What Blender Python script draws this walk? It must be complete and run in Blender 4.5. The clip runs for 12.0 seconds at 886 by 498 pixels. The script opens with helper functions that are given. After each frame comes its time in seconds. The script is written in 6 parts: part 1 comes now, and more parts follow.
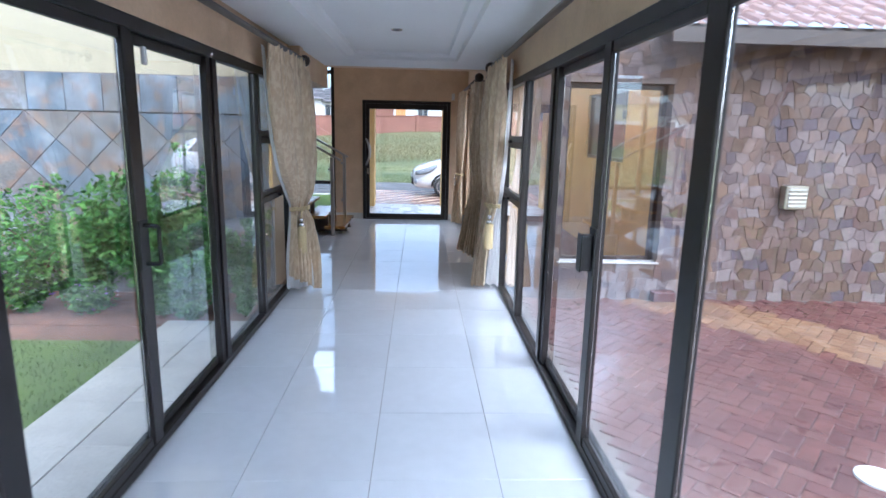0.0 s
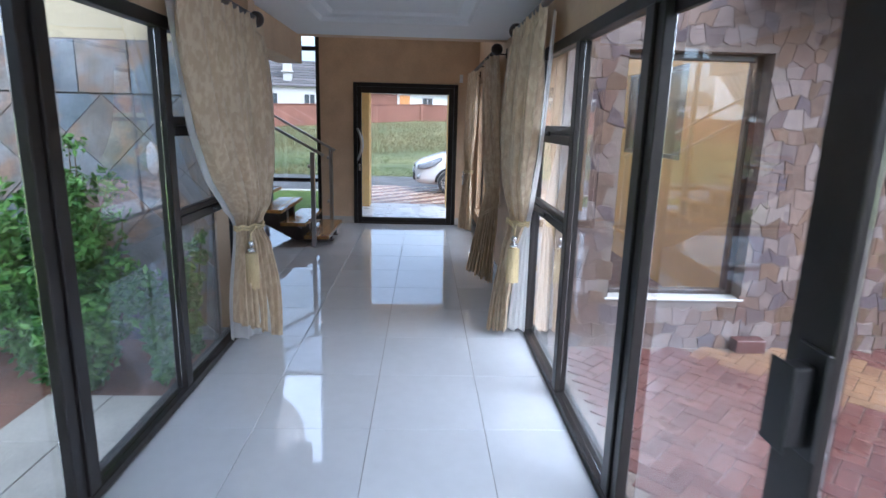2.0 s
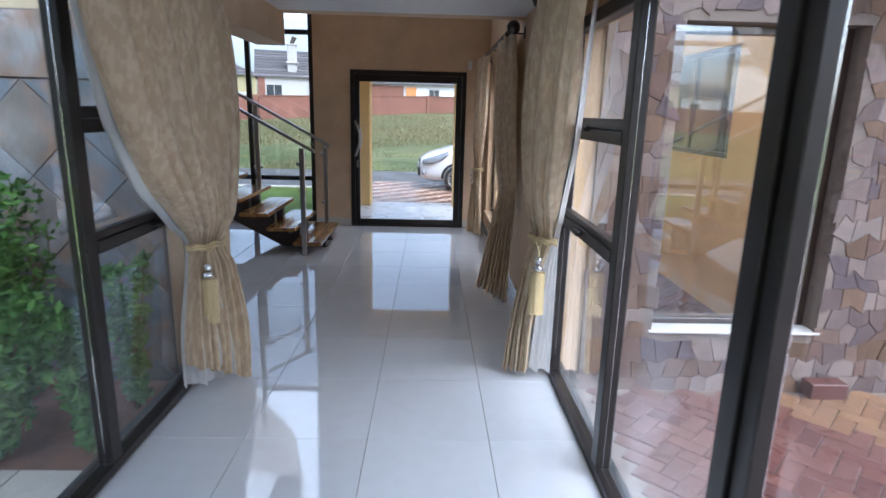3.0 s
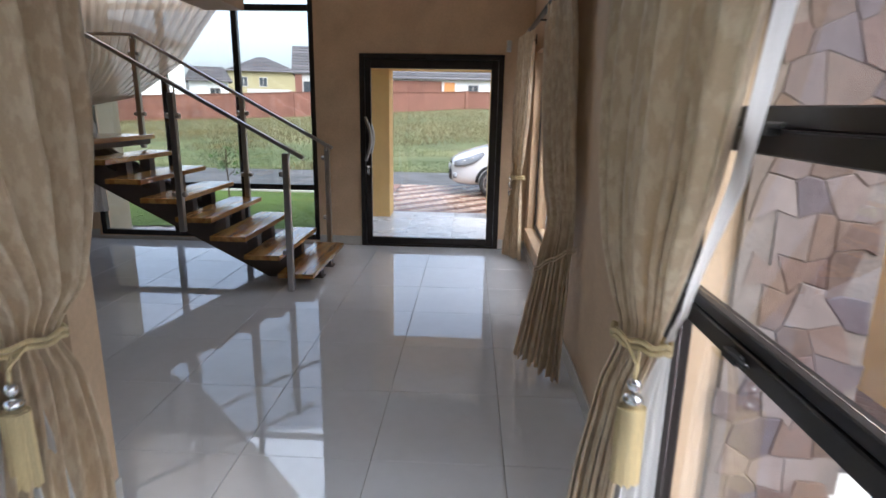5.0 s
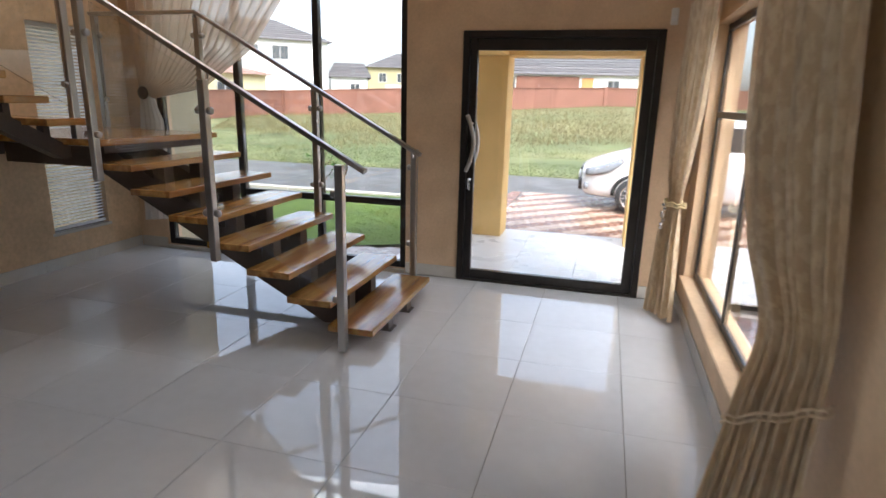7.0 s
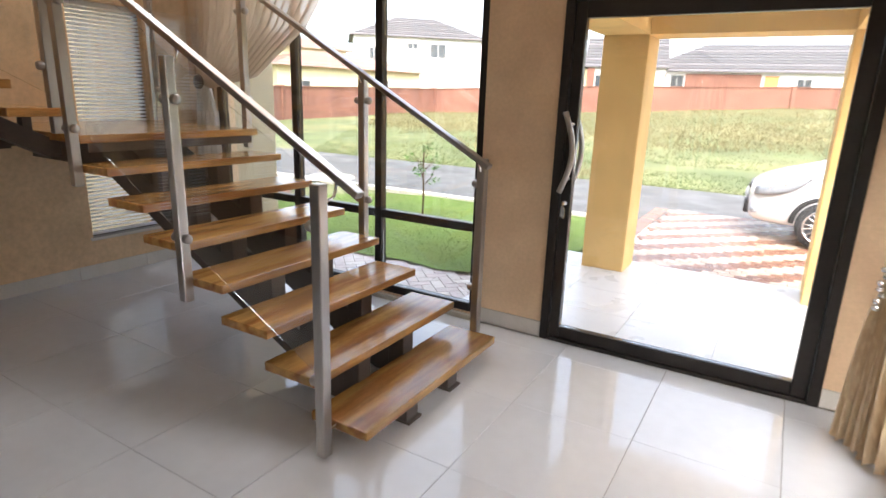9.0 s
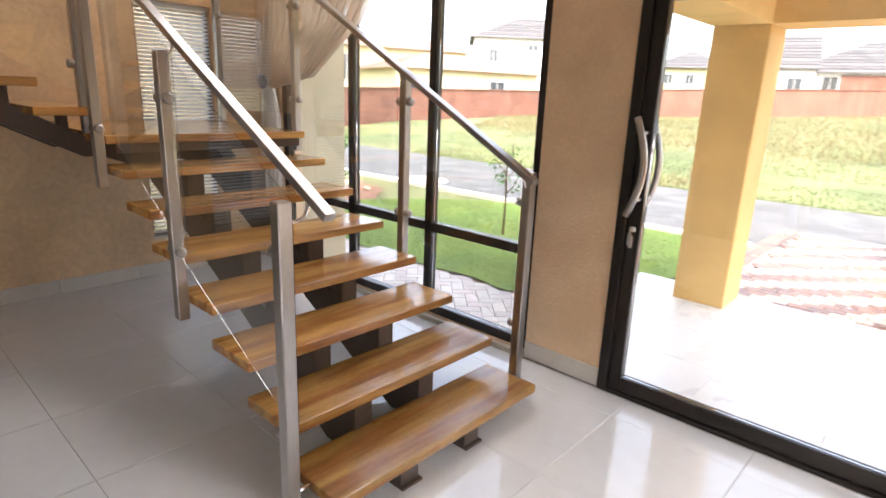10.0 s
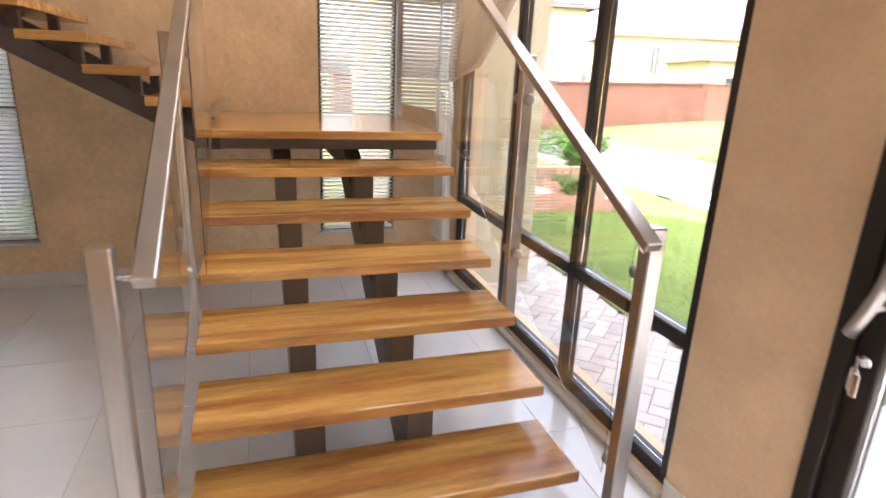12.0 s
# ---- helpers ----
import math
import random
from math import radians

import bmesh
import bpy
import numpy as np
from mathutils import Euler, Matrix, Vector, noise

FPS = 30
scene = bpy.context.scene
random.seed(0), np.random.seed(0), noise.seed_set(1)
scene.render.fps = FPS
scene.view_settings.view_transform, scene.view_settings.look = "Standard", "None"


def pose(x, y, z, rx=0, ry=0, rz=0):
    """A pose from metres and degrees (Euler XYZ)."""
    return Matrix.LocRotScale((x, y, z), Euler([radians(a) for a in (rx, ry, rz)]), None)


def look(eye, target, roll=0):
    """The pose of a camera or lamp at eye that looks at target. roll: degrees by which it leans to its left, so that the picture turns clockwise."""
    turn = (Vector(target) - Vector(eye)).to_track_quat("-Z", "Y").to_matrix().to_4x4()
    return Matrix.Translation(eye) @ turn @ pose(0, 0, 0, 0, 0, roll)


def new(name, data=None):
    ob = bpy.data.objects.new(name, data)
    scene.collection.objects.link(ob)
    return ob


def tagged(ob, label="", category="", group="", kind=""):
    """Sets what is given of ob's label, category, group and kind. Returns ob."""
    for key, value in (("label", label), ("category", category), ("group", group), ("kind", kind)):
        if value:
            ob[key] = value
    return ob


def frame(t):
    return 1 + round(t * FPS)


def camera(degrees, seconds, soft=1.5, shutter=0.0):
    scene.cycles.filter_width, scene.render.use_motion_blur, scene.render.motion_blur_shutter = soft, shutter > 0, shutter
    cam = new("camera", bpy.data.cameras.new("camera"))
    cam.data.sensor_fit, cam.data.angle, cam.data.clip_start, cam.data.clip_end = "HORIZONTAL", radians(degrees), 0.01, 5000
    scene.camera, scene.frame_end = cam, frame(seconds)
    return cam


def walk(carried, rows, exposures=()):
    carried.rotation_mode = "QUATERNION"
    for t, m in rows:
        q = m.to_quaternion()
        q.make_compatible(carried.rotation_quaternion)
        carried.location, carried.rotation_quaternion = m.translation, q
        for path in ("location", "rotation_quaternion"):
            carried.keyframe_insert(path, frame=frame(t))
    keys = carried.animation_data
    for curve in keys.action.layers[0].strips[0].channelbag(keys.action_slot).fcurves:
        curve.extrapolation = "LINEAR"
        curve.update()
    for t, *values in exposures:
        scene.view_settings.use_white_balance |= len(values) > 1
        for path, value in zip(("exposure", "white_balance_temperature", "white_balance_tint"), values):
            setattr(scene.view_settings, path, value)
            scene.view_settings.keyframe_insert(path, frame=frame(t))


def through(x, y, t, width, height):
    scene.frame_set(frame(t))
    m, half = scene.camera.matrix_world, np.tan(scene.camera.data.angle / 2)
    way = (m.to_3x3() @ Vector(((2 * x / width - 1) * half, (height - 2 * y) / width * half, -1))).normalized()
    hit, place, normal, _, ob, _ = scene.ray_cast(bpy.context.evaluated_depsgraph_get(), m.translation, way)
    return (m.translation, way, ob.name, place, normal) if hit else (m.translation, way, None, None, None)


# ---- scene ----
cam = camera(75.77, 12.0, shutter=0.5)
# seconds, x, y, z, yaw, pitch, roll
ROWS = [
    (0, 0.203, 2.232, 1.592, -2.329, -11.676, -1.325),
    (0.5, 0.212, 2.627, 1.582, -2.333, -11.927, -1.462),
    (1, 0.220, 3.033, 1.583, -2.101, -11.969, -1.517),
    (1.5, 0.244, 3.447, 1.583, -2.050, -12.285, -1.551),
    (2, 0.254, 3.842, 1.579, -1.845, -12.693, -1.470),
    (2.5, 0.254, 4.250, 1.579, -1.493, -12.993, -1.377),
    (3, 0.283, 4.674, 1.573, -1.172, -13.459, -1.415),
    (4.8, 0.403, 6.067, 1.552, 1.711, -13.878, -0.948),
    (5, 0.407, 6.231, 1.548, 2.718, -13.902, -0.973),
    (5.5, 0.409, 6.654, 1.539, 6.021, -13.858, -1.057),
    (6, 0.431, 7.073, 1.530, 8.779, -14.102, -1.160),
    (6.5, 0.434, 7.454, 1.535, 12.351, -14.156, -1.281),
    (7, 0.387, 7.804, 1.540, 15.816, -14.503, -1.446),
    (7.2, 0.377, 7.942, 1.540, 16.900, -14.614, -1.509),
    (8.8, 0.395, 9.107, 1.505, 29.666, -14.966, -1.892),
    (9, 0.406, 9.253, 1.502, 31.146, -15.006, -1.909),
    (9.5, 0.415, 9.612, 1.504, 36.041, -14.886, -1.954),
    (10, 0.452, 9.9, 1.508, 42.9, -15.2, -2.2),
    (10.5, 0.418, 10.236, 1.505, 49.1, -15.43, -2.2),
    (11, 0.386, 10.56, 1.502, 56.3, -15.85, -2.25),
    (11.5, 0.333, 10.86, 1.505, 64.43, -16.15, -2.33),
    (12, 0.175, 11.155, 1.53, 72.4, -16.84, -2.55),
]
# seconds, stops, kelvin, tint: the clip brightens and warms on the way
EXPOSURES = [(0, 1.75, 5000, 10), (3, 1.45, 5250, 10.5), (5.5, 1.55, 5800, 11), (7, 2.1, 6050, 11), (9.5, 2.72, 6450, 13), (12, 3.32, 6700, 17)]
walk(cam, [(t, pose(x, y, z, 90 + pitch, roll, yaw)) for t, x, y, z, yaw, pitch, roll in ROWS], EXPOSURES)

# ---- light: an overcast day ----
world = bpy.data.worlds.new("world")
scene.world = world
world.use_nodes = True
wn = world.node_tree
wn.nodes.clear()
w_out = wn.nodes.new("ShaderNodeOutputWorld")
w_bg = wn.nodes.new("ShaderNodeBackground")
w_sky = wn.nodes.new("ShaderNodeTexSky")
w_sky.sky_type = "NISHITA"
w_sky.sun_disc = False
w_sky.sun_elevation, w_sky.sun_rotation = radians(53), radians(140)
w_sky.dust_density, w_sky.ozone_density = 4.0, 1.0
w_hsv = wn.nodes.new("ShaderNodeHueSaturation")
w_hsv.inputs["Saturation"].default_value = 0.55
w_bg.inputs["Strength"].default_value = 0.15
wn.links.new(w_sky.outputs[0], w_hsv.inputs["Color"])
wn.links.new(w_hsv.outputs[0], w_bg.inputs["Color"])
wn.links.new(w_bg.outputs[0], w_out.inputs["Surface"])

sun_lamp = bpy.data.lights.new("sun", "SUN")
sun_lamp.energy, sun_lamp.angle, sun_lamp.color = 1.05, radians(60), (1.0, 0.97, 0.93)
# daylight through the upper part of the tall hall window
day_lamp = bpy.data.lights.new("window_daylight", "AREA")
day_lamp.shape, day_lamp.size, day_lamp.size_y = "RECTANGLE", 2.4, 1.85
day_lamp.energy, day_lamp.color = 13.0, (0.97, 0.98, 1.0)
new("window_daylight", day_lamp).matrix_world = look((-2.6, 12.59, 3.6), (-2.2, 10.0, 2.2))

new("sun", sun_lamp).matrix_world = look((0, 0, 20), (-4.7, 5.6, 10.2))

# ---- materials ----
def material(name, color, rough=0.6, metal=0.0, vary=0.08, scale=6.0, fine=60.0, bump=0.0, bump_scale=80.0, per_piece=0.0,
             second=None, second_scale=2.0, second_amount=0.5, spec=0.5, stretch=(1, 1, 1), rough_vary=0.0, coat=0.0, island=0.0, second_sharp=0.1):
    """A surface with two scales of variation, optional second tone in patches, fine relief and a change from piece to piece."""
    m = bpy.data.materials.new(name)
    m.use_nodes = True
    nt = m.node_tree
    n, l = nt.nodes, nt.links
    b = n["Principled BSDF"]
    tc = n.new("ShaderNodeTexCoord")
    mp = n.new("ShaderNodeMapping")
    mp.inputs["Scale"].default_value = stretch
    l.new(tc.outputs["Object"], mp.inputs["Vector"])
    vec = mp.outputs["Vector"]
    info = n.new("ShaderNodeObjectInfo")
    if per_piece:
        add = n.new("ShaderNodeVectorMath")
        add.operation = "MULTIPLY_ADD"
        comb = n.new("ShaderNodeCombineXYZ")
        for i in range(3):
            l.new(info.outputs["Random"], comb.inputs[i])
        add.inputs[1].default_value = (37.0, 53.0, 71.0)
        l.new(comb.outputs[0], add.inputs[0])
        l.new(vec, add.inputs[2])
        vec = add.outputs[0]

    def noise_of(s, detail=4.0):
        t = n.new("ShaderNodeTexNoise")
        t.inputs["Scale"].default_value, t.inputs["Detail"].default_value = s, detail
        l.new(vec, t.inputs["Vector"])
        return t.outputs["Fac"]

    def mix(a, c, fac, kind="MIX"):
        x = n.new("ShaderNodeMix")
        x.data_type, x.blend_type = "RGBA", kind
        for v, s in ((fac, x.inputs["Factor"]), (a, x.inputs["A"]), (c, x.inputs["B"])):
            if isinstance(v, (int, float)):
                s.default_value = v
            elif isinstance(v, tuple):
                s.default_value = (*v, 1.0)
            else:
                l.new(v, s)
        return x.outputs["Result"]

    def remap(v, lo, hi, a=0.0, c=1.0):
        r = n.new("ShaderNodeMapRange")
        for i, k in enumerate((lo, hi, a, c)):
            r.inputs[i + 1].default_value = k
        l.new(v, r.inputs[0])
        return r.outputs[0]

    col = color
    if second:
        col = mix(color, second, remap(noise_of(second_scale), 0.52 - second_sharp, 0.52 + second_sharp, 0.0, second_amount))
    coarse = remap(noise_of(scale, 3.0), 0.3, 0.7, 1.0 - vary, 1.0 + vary)
    grain = remap(noise_of(fine, 5.0), 0.3, 0.7, 1.0 - vary * 0.7, 1.0 + vary * 0.7)
    mul = n.new("ShaderNodeMath")
    mul.operation = "MULTIPLY"
    l.new(coarse, mul.inputs[0])
    l.new(grain, mul.inputs[1])
    fac = mul.outputs[0]
    for amount, src in ((per_piece, info.outputs["Random"]), (island, None)):
        if amount:
            if src is None:
                src = n.new("ShaderNodeNewGeometry").outputs["Random Per Island"]
            mul2 = n.new("ShaderNodeMath")
            mul2.operation = "MULTIPLY"
            l.new(remap(src, 0.0, 1.0, 1.0 - amount, 1.0 + amount), mul2.inputs[0])
            l.new(fac, mul2.inputs[1])
            fac = mul2.outputs[0]
    hs = n.new("ShaderNodeHueSaturation")
    l.new(fac, hs.inputs["Value"])
    if isinstance(col, tuple):
        hs.inputs["Color"].default_value = (*col, 1.0)
    else:
        l.new(col, hs.inputs["Color"])
    l.new(hs.outputs[0], b.inputs["Base Color"])
    b.inputs["Roughness"].default_value, b.inputs["Metallic"].default_value = rough, metal
    if rough_vary:
        l.new(remap(noise_of(scale * 1.7), 0.3, 0.7, max(0.02, rough - rough_vary), rough + rough_vary), b.inputs["Roughness"])
    b.inputs["Specular IOR Level"].default_value = spec
    b.inputs["Coat Weight"].default_value = coat
    b.inputs["Coat Roughness"].default_value = 0.12
    if bump:
        bp = n.new("ShaderNodeBump")
        bp.inputs["Strength"].default_value, bp.inputs["Distance"].default_value = min(1.0, bump), 0.01
        l.new(noise_of(bump_scale, 6.0), bp.inputs["Height"])
        l.new(bp.outputs[0], b.inputs["Normal"])
    return m


def ramp_material(name, colors, rough=0.7, vary=0.12, bump=0.4, bump_scale=30.0, source="object", spec=0.4, scale=5.0, rough_vary=0.0):
    """A mottled material whose tone is picked from colors piece by piece (object) or island by island."""
    m = material(name, colors[0], rough, vary=vary, bump=bump, bump_scale=bump_scale, spec=spec, scale=scale, per_piece=0.001, rough_vary=rough_vary)
    n, l = m.node_tree.nodes, m.node_tree.links
    r = n.new("ShaderNodeValToRGB")
    r.color_ramp.interpolation = "CONSTANT"
    el = r.color_ramp.elements
    while len(el) < len(colors):
        el.new(1.0)
    for i, c in enumerate(colors):
        el[i].position, el[i].color = i / len(colors), (*c, 1.0)
    if source == "object":
        src = next(x for x in n if x.type == "OBJECT_INFO").outputs["Random"]
    else:
        src = n.new("ShaderNodeNewGeometry").outputs["Random Per Island"]
    l.new(src, r.inputs[0])
    l.new(r.outputs[0], next(x for x in n if x.type == "HUE_SAT").inputs["Color"])
    return m


def glass_material(name, tint=(1, 1, 1), ior=1.5):
    m = bpy.data.materials.new(name)
    m.use_nodes = True
    b = m.node_tree.nodes["Principled BSDF"]
    b.inputs["Base Color"].default_value = (*tint, 1)
    b.inputs["Roughness"].default_value, b.inputs["IOR"].default_value = 0.0, ior
    b.inputs["Transmission Weight"].default_value = 1.0
    return m


def cloth_material(name, color, pattern, through=0.25, alpha=1.0, pscale=9.0, sharp=0.1):
    """Curtain cloth that lets some light through, with a woven leaf-like figure."""
    m = material(name, color, 0.5, vary=0.06, scale=5.0, fine=300.0, bump=0.25, bump_scale=350.0, second=pattern, second_scale=pscale,
                 second_amount=0.9, stretch=(1, 1, 0.4), second_sharp=sharp)
    n, l = m.node_tree.nodes, m.node_tree.links
    b, out = n["Principled BSDF"], n["Material Output"]
    b.inputs["Sheen Weight"].default_value = 0.3
    tr = n.new("ShaderNodeBsdfTranslucent")
    l.new(next(x for x in n if x.type == "HUE_SAT").outputs[0], tr.inputs["Color"])
    mx = n.new("ShaderNodeMixShader")
    mx.inputs[0].default_value = through
    l.new(b.outputs[0], mx.inputs[1])
    l.new(tr.outputs[0], mx.inputs[2])
    last = mx.outputs[0]
    if alpha < 1.0:
        tp = n.new("ShaderNodeBsdfTransparent")
        m2 = n.new("ShaderNodeMixShader")
        m2.inputs[0].default_value = alpha
        l.new(tp.outputs[0], m2.inputs[1])
        l.new(last, m2.inputs[2])
        last = m2.outputs[0]
    l.new(last, out.inputs["Surface"])
    return m


M_TILE = material("floor_porcelain", (0.69, 0.71, 0.74), 0.03, vary=0.03, scale=2.0, fine=14.0, per_piece=0.02, spec=1.0, rough_vary=0.015)
M_PORCH = material("pale_porch_tile", (0.66, 0.66, 0.65), 0.3, vary=0.04, scale=2.0, fine=30.0, per_piece=0.02, rough_vary=0.1)
M_GROUT = material("grey_grout", (0.36, 0.35, 0.34), 0.8, vary=0.1)
M_PLASTER = material("peach_plaster", (0.68, 0.495, 0.315), 0.6, vary=0.07, scale=2.5, fine=45.0, bump=0.25, bump_scale=60.0, second=(0.57, 0.39, 0.24), second_scale=3.5, second_amount=0.5)
M_PLASTER_ROUGH = material("rough_ochre_plaster", (0.67, 0.485, 0.295), 0.65, vary=0.12, scale=3.0, fine=28.0, bump=0.3, bump_scale=24.0, second=(0.54, 0.37, 0.21), second_scale=20.0, second_amount=0.22, second_sharp=0.08)
M_PLASTER_OUT = material("yellow_outside_plaster", (0.72, 0.49, 0.19), 0.8, vary=0.07, scale=2.5, fine=40.0, bump=0.4, bump_scale=60.0, second=(0.65, 0.42, 0.16), second_scale=3.0)
M_CREAM = material("cream_outside_plaster", (0.47, 0.4, 0.27), 0.8, vary=0.06, bump=0.5, bump_scale=40.0)
M_CEILING = material("white_ceiling_paint", (0.8, 0.8, 0.8), 0.5, vary=0.015, scale=2.0)
M_FRAME = material("dark_bronze_aluminium", (0.022, 0.018, 0.016), 0.38, metal=0.3, vary=0.15, scale=9.0, bump=0.05, bump_scale=300.0)
M_BLACK = material("black_plastic", (0.012, 0.012, 0.012), 0.4, vary=0.1)
M_GLASS = glass_material("clear_glass", (0.97, 0.985, 0.975))
M_STEEL = material("brushed_steel", (0.46, 0.44, 0.42), 0.3, metal=1.0, vary=0.08, scale=8.0, fine=200.0, stretch=(1, 1, 0.1), bump=0.05, bump_scale=400.0)
M_CHROME = material("polished_chrome", (0.75, 0.75, 0.75), 0.1, metal=1.0, vary=0.04)
M_STRINGER = material("dark_painted_steel", (0.085, 0.065, 0.052), 0.45, metal=0.2, vary=0.12)
M_WOOD = material("varnished_oak_tread", (0.52, 0.285, 0.085), 0.17, vary=0.22, scale=2.5, fine=28.0, stretch=(9, 0.9, 9), per_piece=0.3, second=(0.33, 0.13, 0.036), second_scale=1.6, second_amount=0.85, coat=0.35, rough_vary=0.06, bump=0.06, bump_scale=30.0)
M_WOOD_ROD = material("dark_stained_wood", (0.035, 0.018, 0.012), 0.3, vary=0.2, stretch=(6, 1, 6), coat=0.3)
M_SKIRT = material("skirting_porcelain", (0.6, 0.58, 0.54), 0.15, vary=0.04, per_piece=0.04)
M_CURTAIN = cloth_material("beige_damask", (0.68, 0.52, 0.33), (0.80, 0.66, 0.46), 0.14, pscale=34.0, sharp=0.06)
M_LINING = cloth_material("white_lining", (0.85, 0.84, 0.83), (0.8, 0.79, 0.78), 0.6)
M_SHEER = cloth_material("sheer_voile", (0.8, 0.65, 0.5), (0.74, 0.59, 0.44), 0.5, alpha=0.88)
M_VOILE = cloth_material("dense_voile", (0.86, 0.81, 0.75), (0.8, 0.74, 0.67), 0.25)
M_GOLD = material("gold_tassel_thread", (0.7, 0.56, 0.3), 0.5, vary=0.2, fine=200.0, stretch=(4, 4, 0.3), bump=0.4, bump_scale=300.0)
M_BLIND = cloth_material("white_blind_slat", (0.88, 0.89, 0.9), (0.86, 0.87, 0.88), 0.75)
M_SWITCH = material("steel_switch_plate", (0.42, 0.38, 0.3), 0.3, metal=0.8, vary=0.05)
M_WHITE = material("white_plastic", (0.8, 0.8, 0.78), 0.35, vary=0.02)
M_GRASS_GROUND = material("grass_ground", (0.1, 0.12, 0.042), 0.9, vary=0.25, scale=0.6, fine=30.0, bump=0.7, bump_scale=30.0, second=(0.2, 0.185, 0.08), second_scale=0.18, second_amount=0.8)
M_LAWN = material("lawn_green", (0.12, 0.18, 0.03), 0.9, vary=0.18, scale=1.5, fine=60.0, bump=0.9, bump_scale=90.0)
M_ROAD = material("worn_asphalt", (0.095, 0.092, 0.088), 0.7, vary=0.12, scale=1.0, fine=80.0, bump=0.4, bump_scale=90.0, second=(0.14, 0.13, 0.12), second_scale=0.8, rough_vary=0.2)
M_BRICK_FAR = material("red_brick_wall", (0.2, 0.088, 0.06), 0.85, vary=0.16, scale=0.8, fine=14.0, bump=0.6, bump_scale=20.0, second=(0.25, 0.115, 0.08), second_scale=0.7)
M_PAVE_RED = ramp_material("red_paver", [(0.115, 0.045, 0.037), (0.13, 0.053, 0.041), (0.1, 0.04, 0.034), (0.135, 0.06, 0.048)], 0.35, source="object", bump_scale=80.0, rough_vary=0.12)
M_PAVE_RED_S = ramp_material("red_paver_joined", [(0.115, 0.045, 0.037), (0.13, 0.053, 0.041), (0.1, 0.04, 0.034), (0.135, 0.06, 0.048)], 0.35, source="island", bump_scale=80.0, rough_vary=0.12)
M_PAVE_CREAM_S = ramp_material("cream_paver_joined", [(0.5, 0.37, 0.28), (0.54, 0.41, 0.32), (0.46, 0.34, 0.25)], 0.2, source="island", bump_scale=80.0, rough_vary=0.12)
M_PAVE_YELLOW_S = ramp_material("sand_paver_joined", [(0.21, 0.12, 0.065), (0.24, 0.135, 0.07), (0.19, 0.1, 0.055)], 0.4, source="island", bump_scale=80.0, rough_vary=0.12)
M_STONE = ramp_material("cladding_stone", [(0.124, 0.079, 0.058), (0.174, 0.128, 0.112), (0.113, 0.079, 0.073), (0.156, 0.096, 0.063), (0.212, 0.165, 0.146), (0.131, 0.079, 0.063), (0.149, 0.111, 0.102), (0.100, 0.074, 0.078), (0.149, 0.096, 0.073), (0.187, 0.128, 0.102), (0.113, 0.069, 0.044), (0.200, 0.149, 0.132)], 0.75, vary=0.14, bump=0.6, bump_scale=22.0, scale=9.0)
M_STONE_S = ramp_material("cladding_stone_joined", [(0.124, 0.079, 0.058), (0.174, 0.128, 0.112), (0.113, 0.079, 0.073), (0.156, 0.096, 0.063), (0.212, 0.165, 0.146), (0.131, 0.079, 0.063), (0.149, 0.111, 0.102), (0.100, 0.074, 0.078), (0.149, 0.096, 0.073), (0.187, 0.128, 0.102), (0.113, 0.069, 0.044), (0.200, 0.149, 0.132)], 0.75, vary=0.14, bump=0.6, bump_scale=22.0, source="island", scale=9.0)
M_MORTAR = material("stone_mortar", (0.19, 0.15, 0.125), 0.9, vary=0.2, scale=14.0, bump=0.5)
M_SLATE = ramp_material("slate_tile", [(0.15, 0.18, 0.215), (0.19, 0.2, 0.22), (0.18, 0.165, 0.16), (0.14, 0.17, 0.205), (0.17, 0.19, 0.22), (0.19, 0.175, 0.165)], 0.55, vary=0.3, bump=0.5, bump_scale=14.0, scale=4.0)
def add_patches(m, color, scale, lo, hi, amount):
    """Stains of a second tone over a piece-by-piece material."""
    n, l = m.node_tree.nodes, m.node_tree.links
    hs = next(x for x in n if x.type == "HUE_SAT")
    src = hs.inputs["Color"].links[0].from_socket
    vec = next(x for x in n if x.type == "TEX_NOISE").inputs["Vector"].links[0].from_socket
    t = n.new("ShaderNodeTexNoise")
    t.inputs["Scale"].default_value, t.inputs["Detail"].default_value = scale, 6.0
    l.new(vec, t.inputs["Vector"])
    r = n.new("ShaderNodeMapRange")
    for k, v in enumerate((lo, hi, 0.0, amount)):
        r.inputs[k + 1].default_value = v
    l.new(t.outputs["Fac"], r.inputs[0])
    x = n.new("ShaderNodeMix")
    x.data_type = "RGBA"
    x.inputs["B"].default_value = (*color, 1)
    l.new(r.outputs[0], x.inputs["Factor"])
    l.new(src, x.inputs["A"])
    l.new(x.outputs["Result"], hs.inputs["Color"])


add_patches(M_SLATE, (0.27, 0.17, 0.12), 5.0, 0.5, 0.62, 0.75)
add_patches(M_SLATE, (0.3, 0.32, 0.35), 3.2, 0.52, 0.66, 0.6)
M_SLATE_JOINT = material("slate_grout", (0.13, 0.12, 0.12), 0.9, vary=0.1)
M_CONC = material("concrete_slab", (0.54, 0.51, 0.44), 0.6, vary=0.12, scale=3.0, per_piece=0.05, bump=0.3, bump_scale=50.0)
M_ROOF_RED = ramp_material("terracotta_roof_tile", [(0.34, 0.22, 0.18), (0.38, 0.25, 0.21), (0.3, 0.19, 0.16)], 0.5, source="island", bump_scale=60.0)
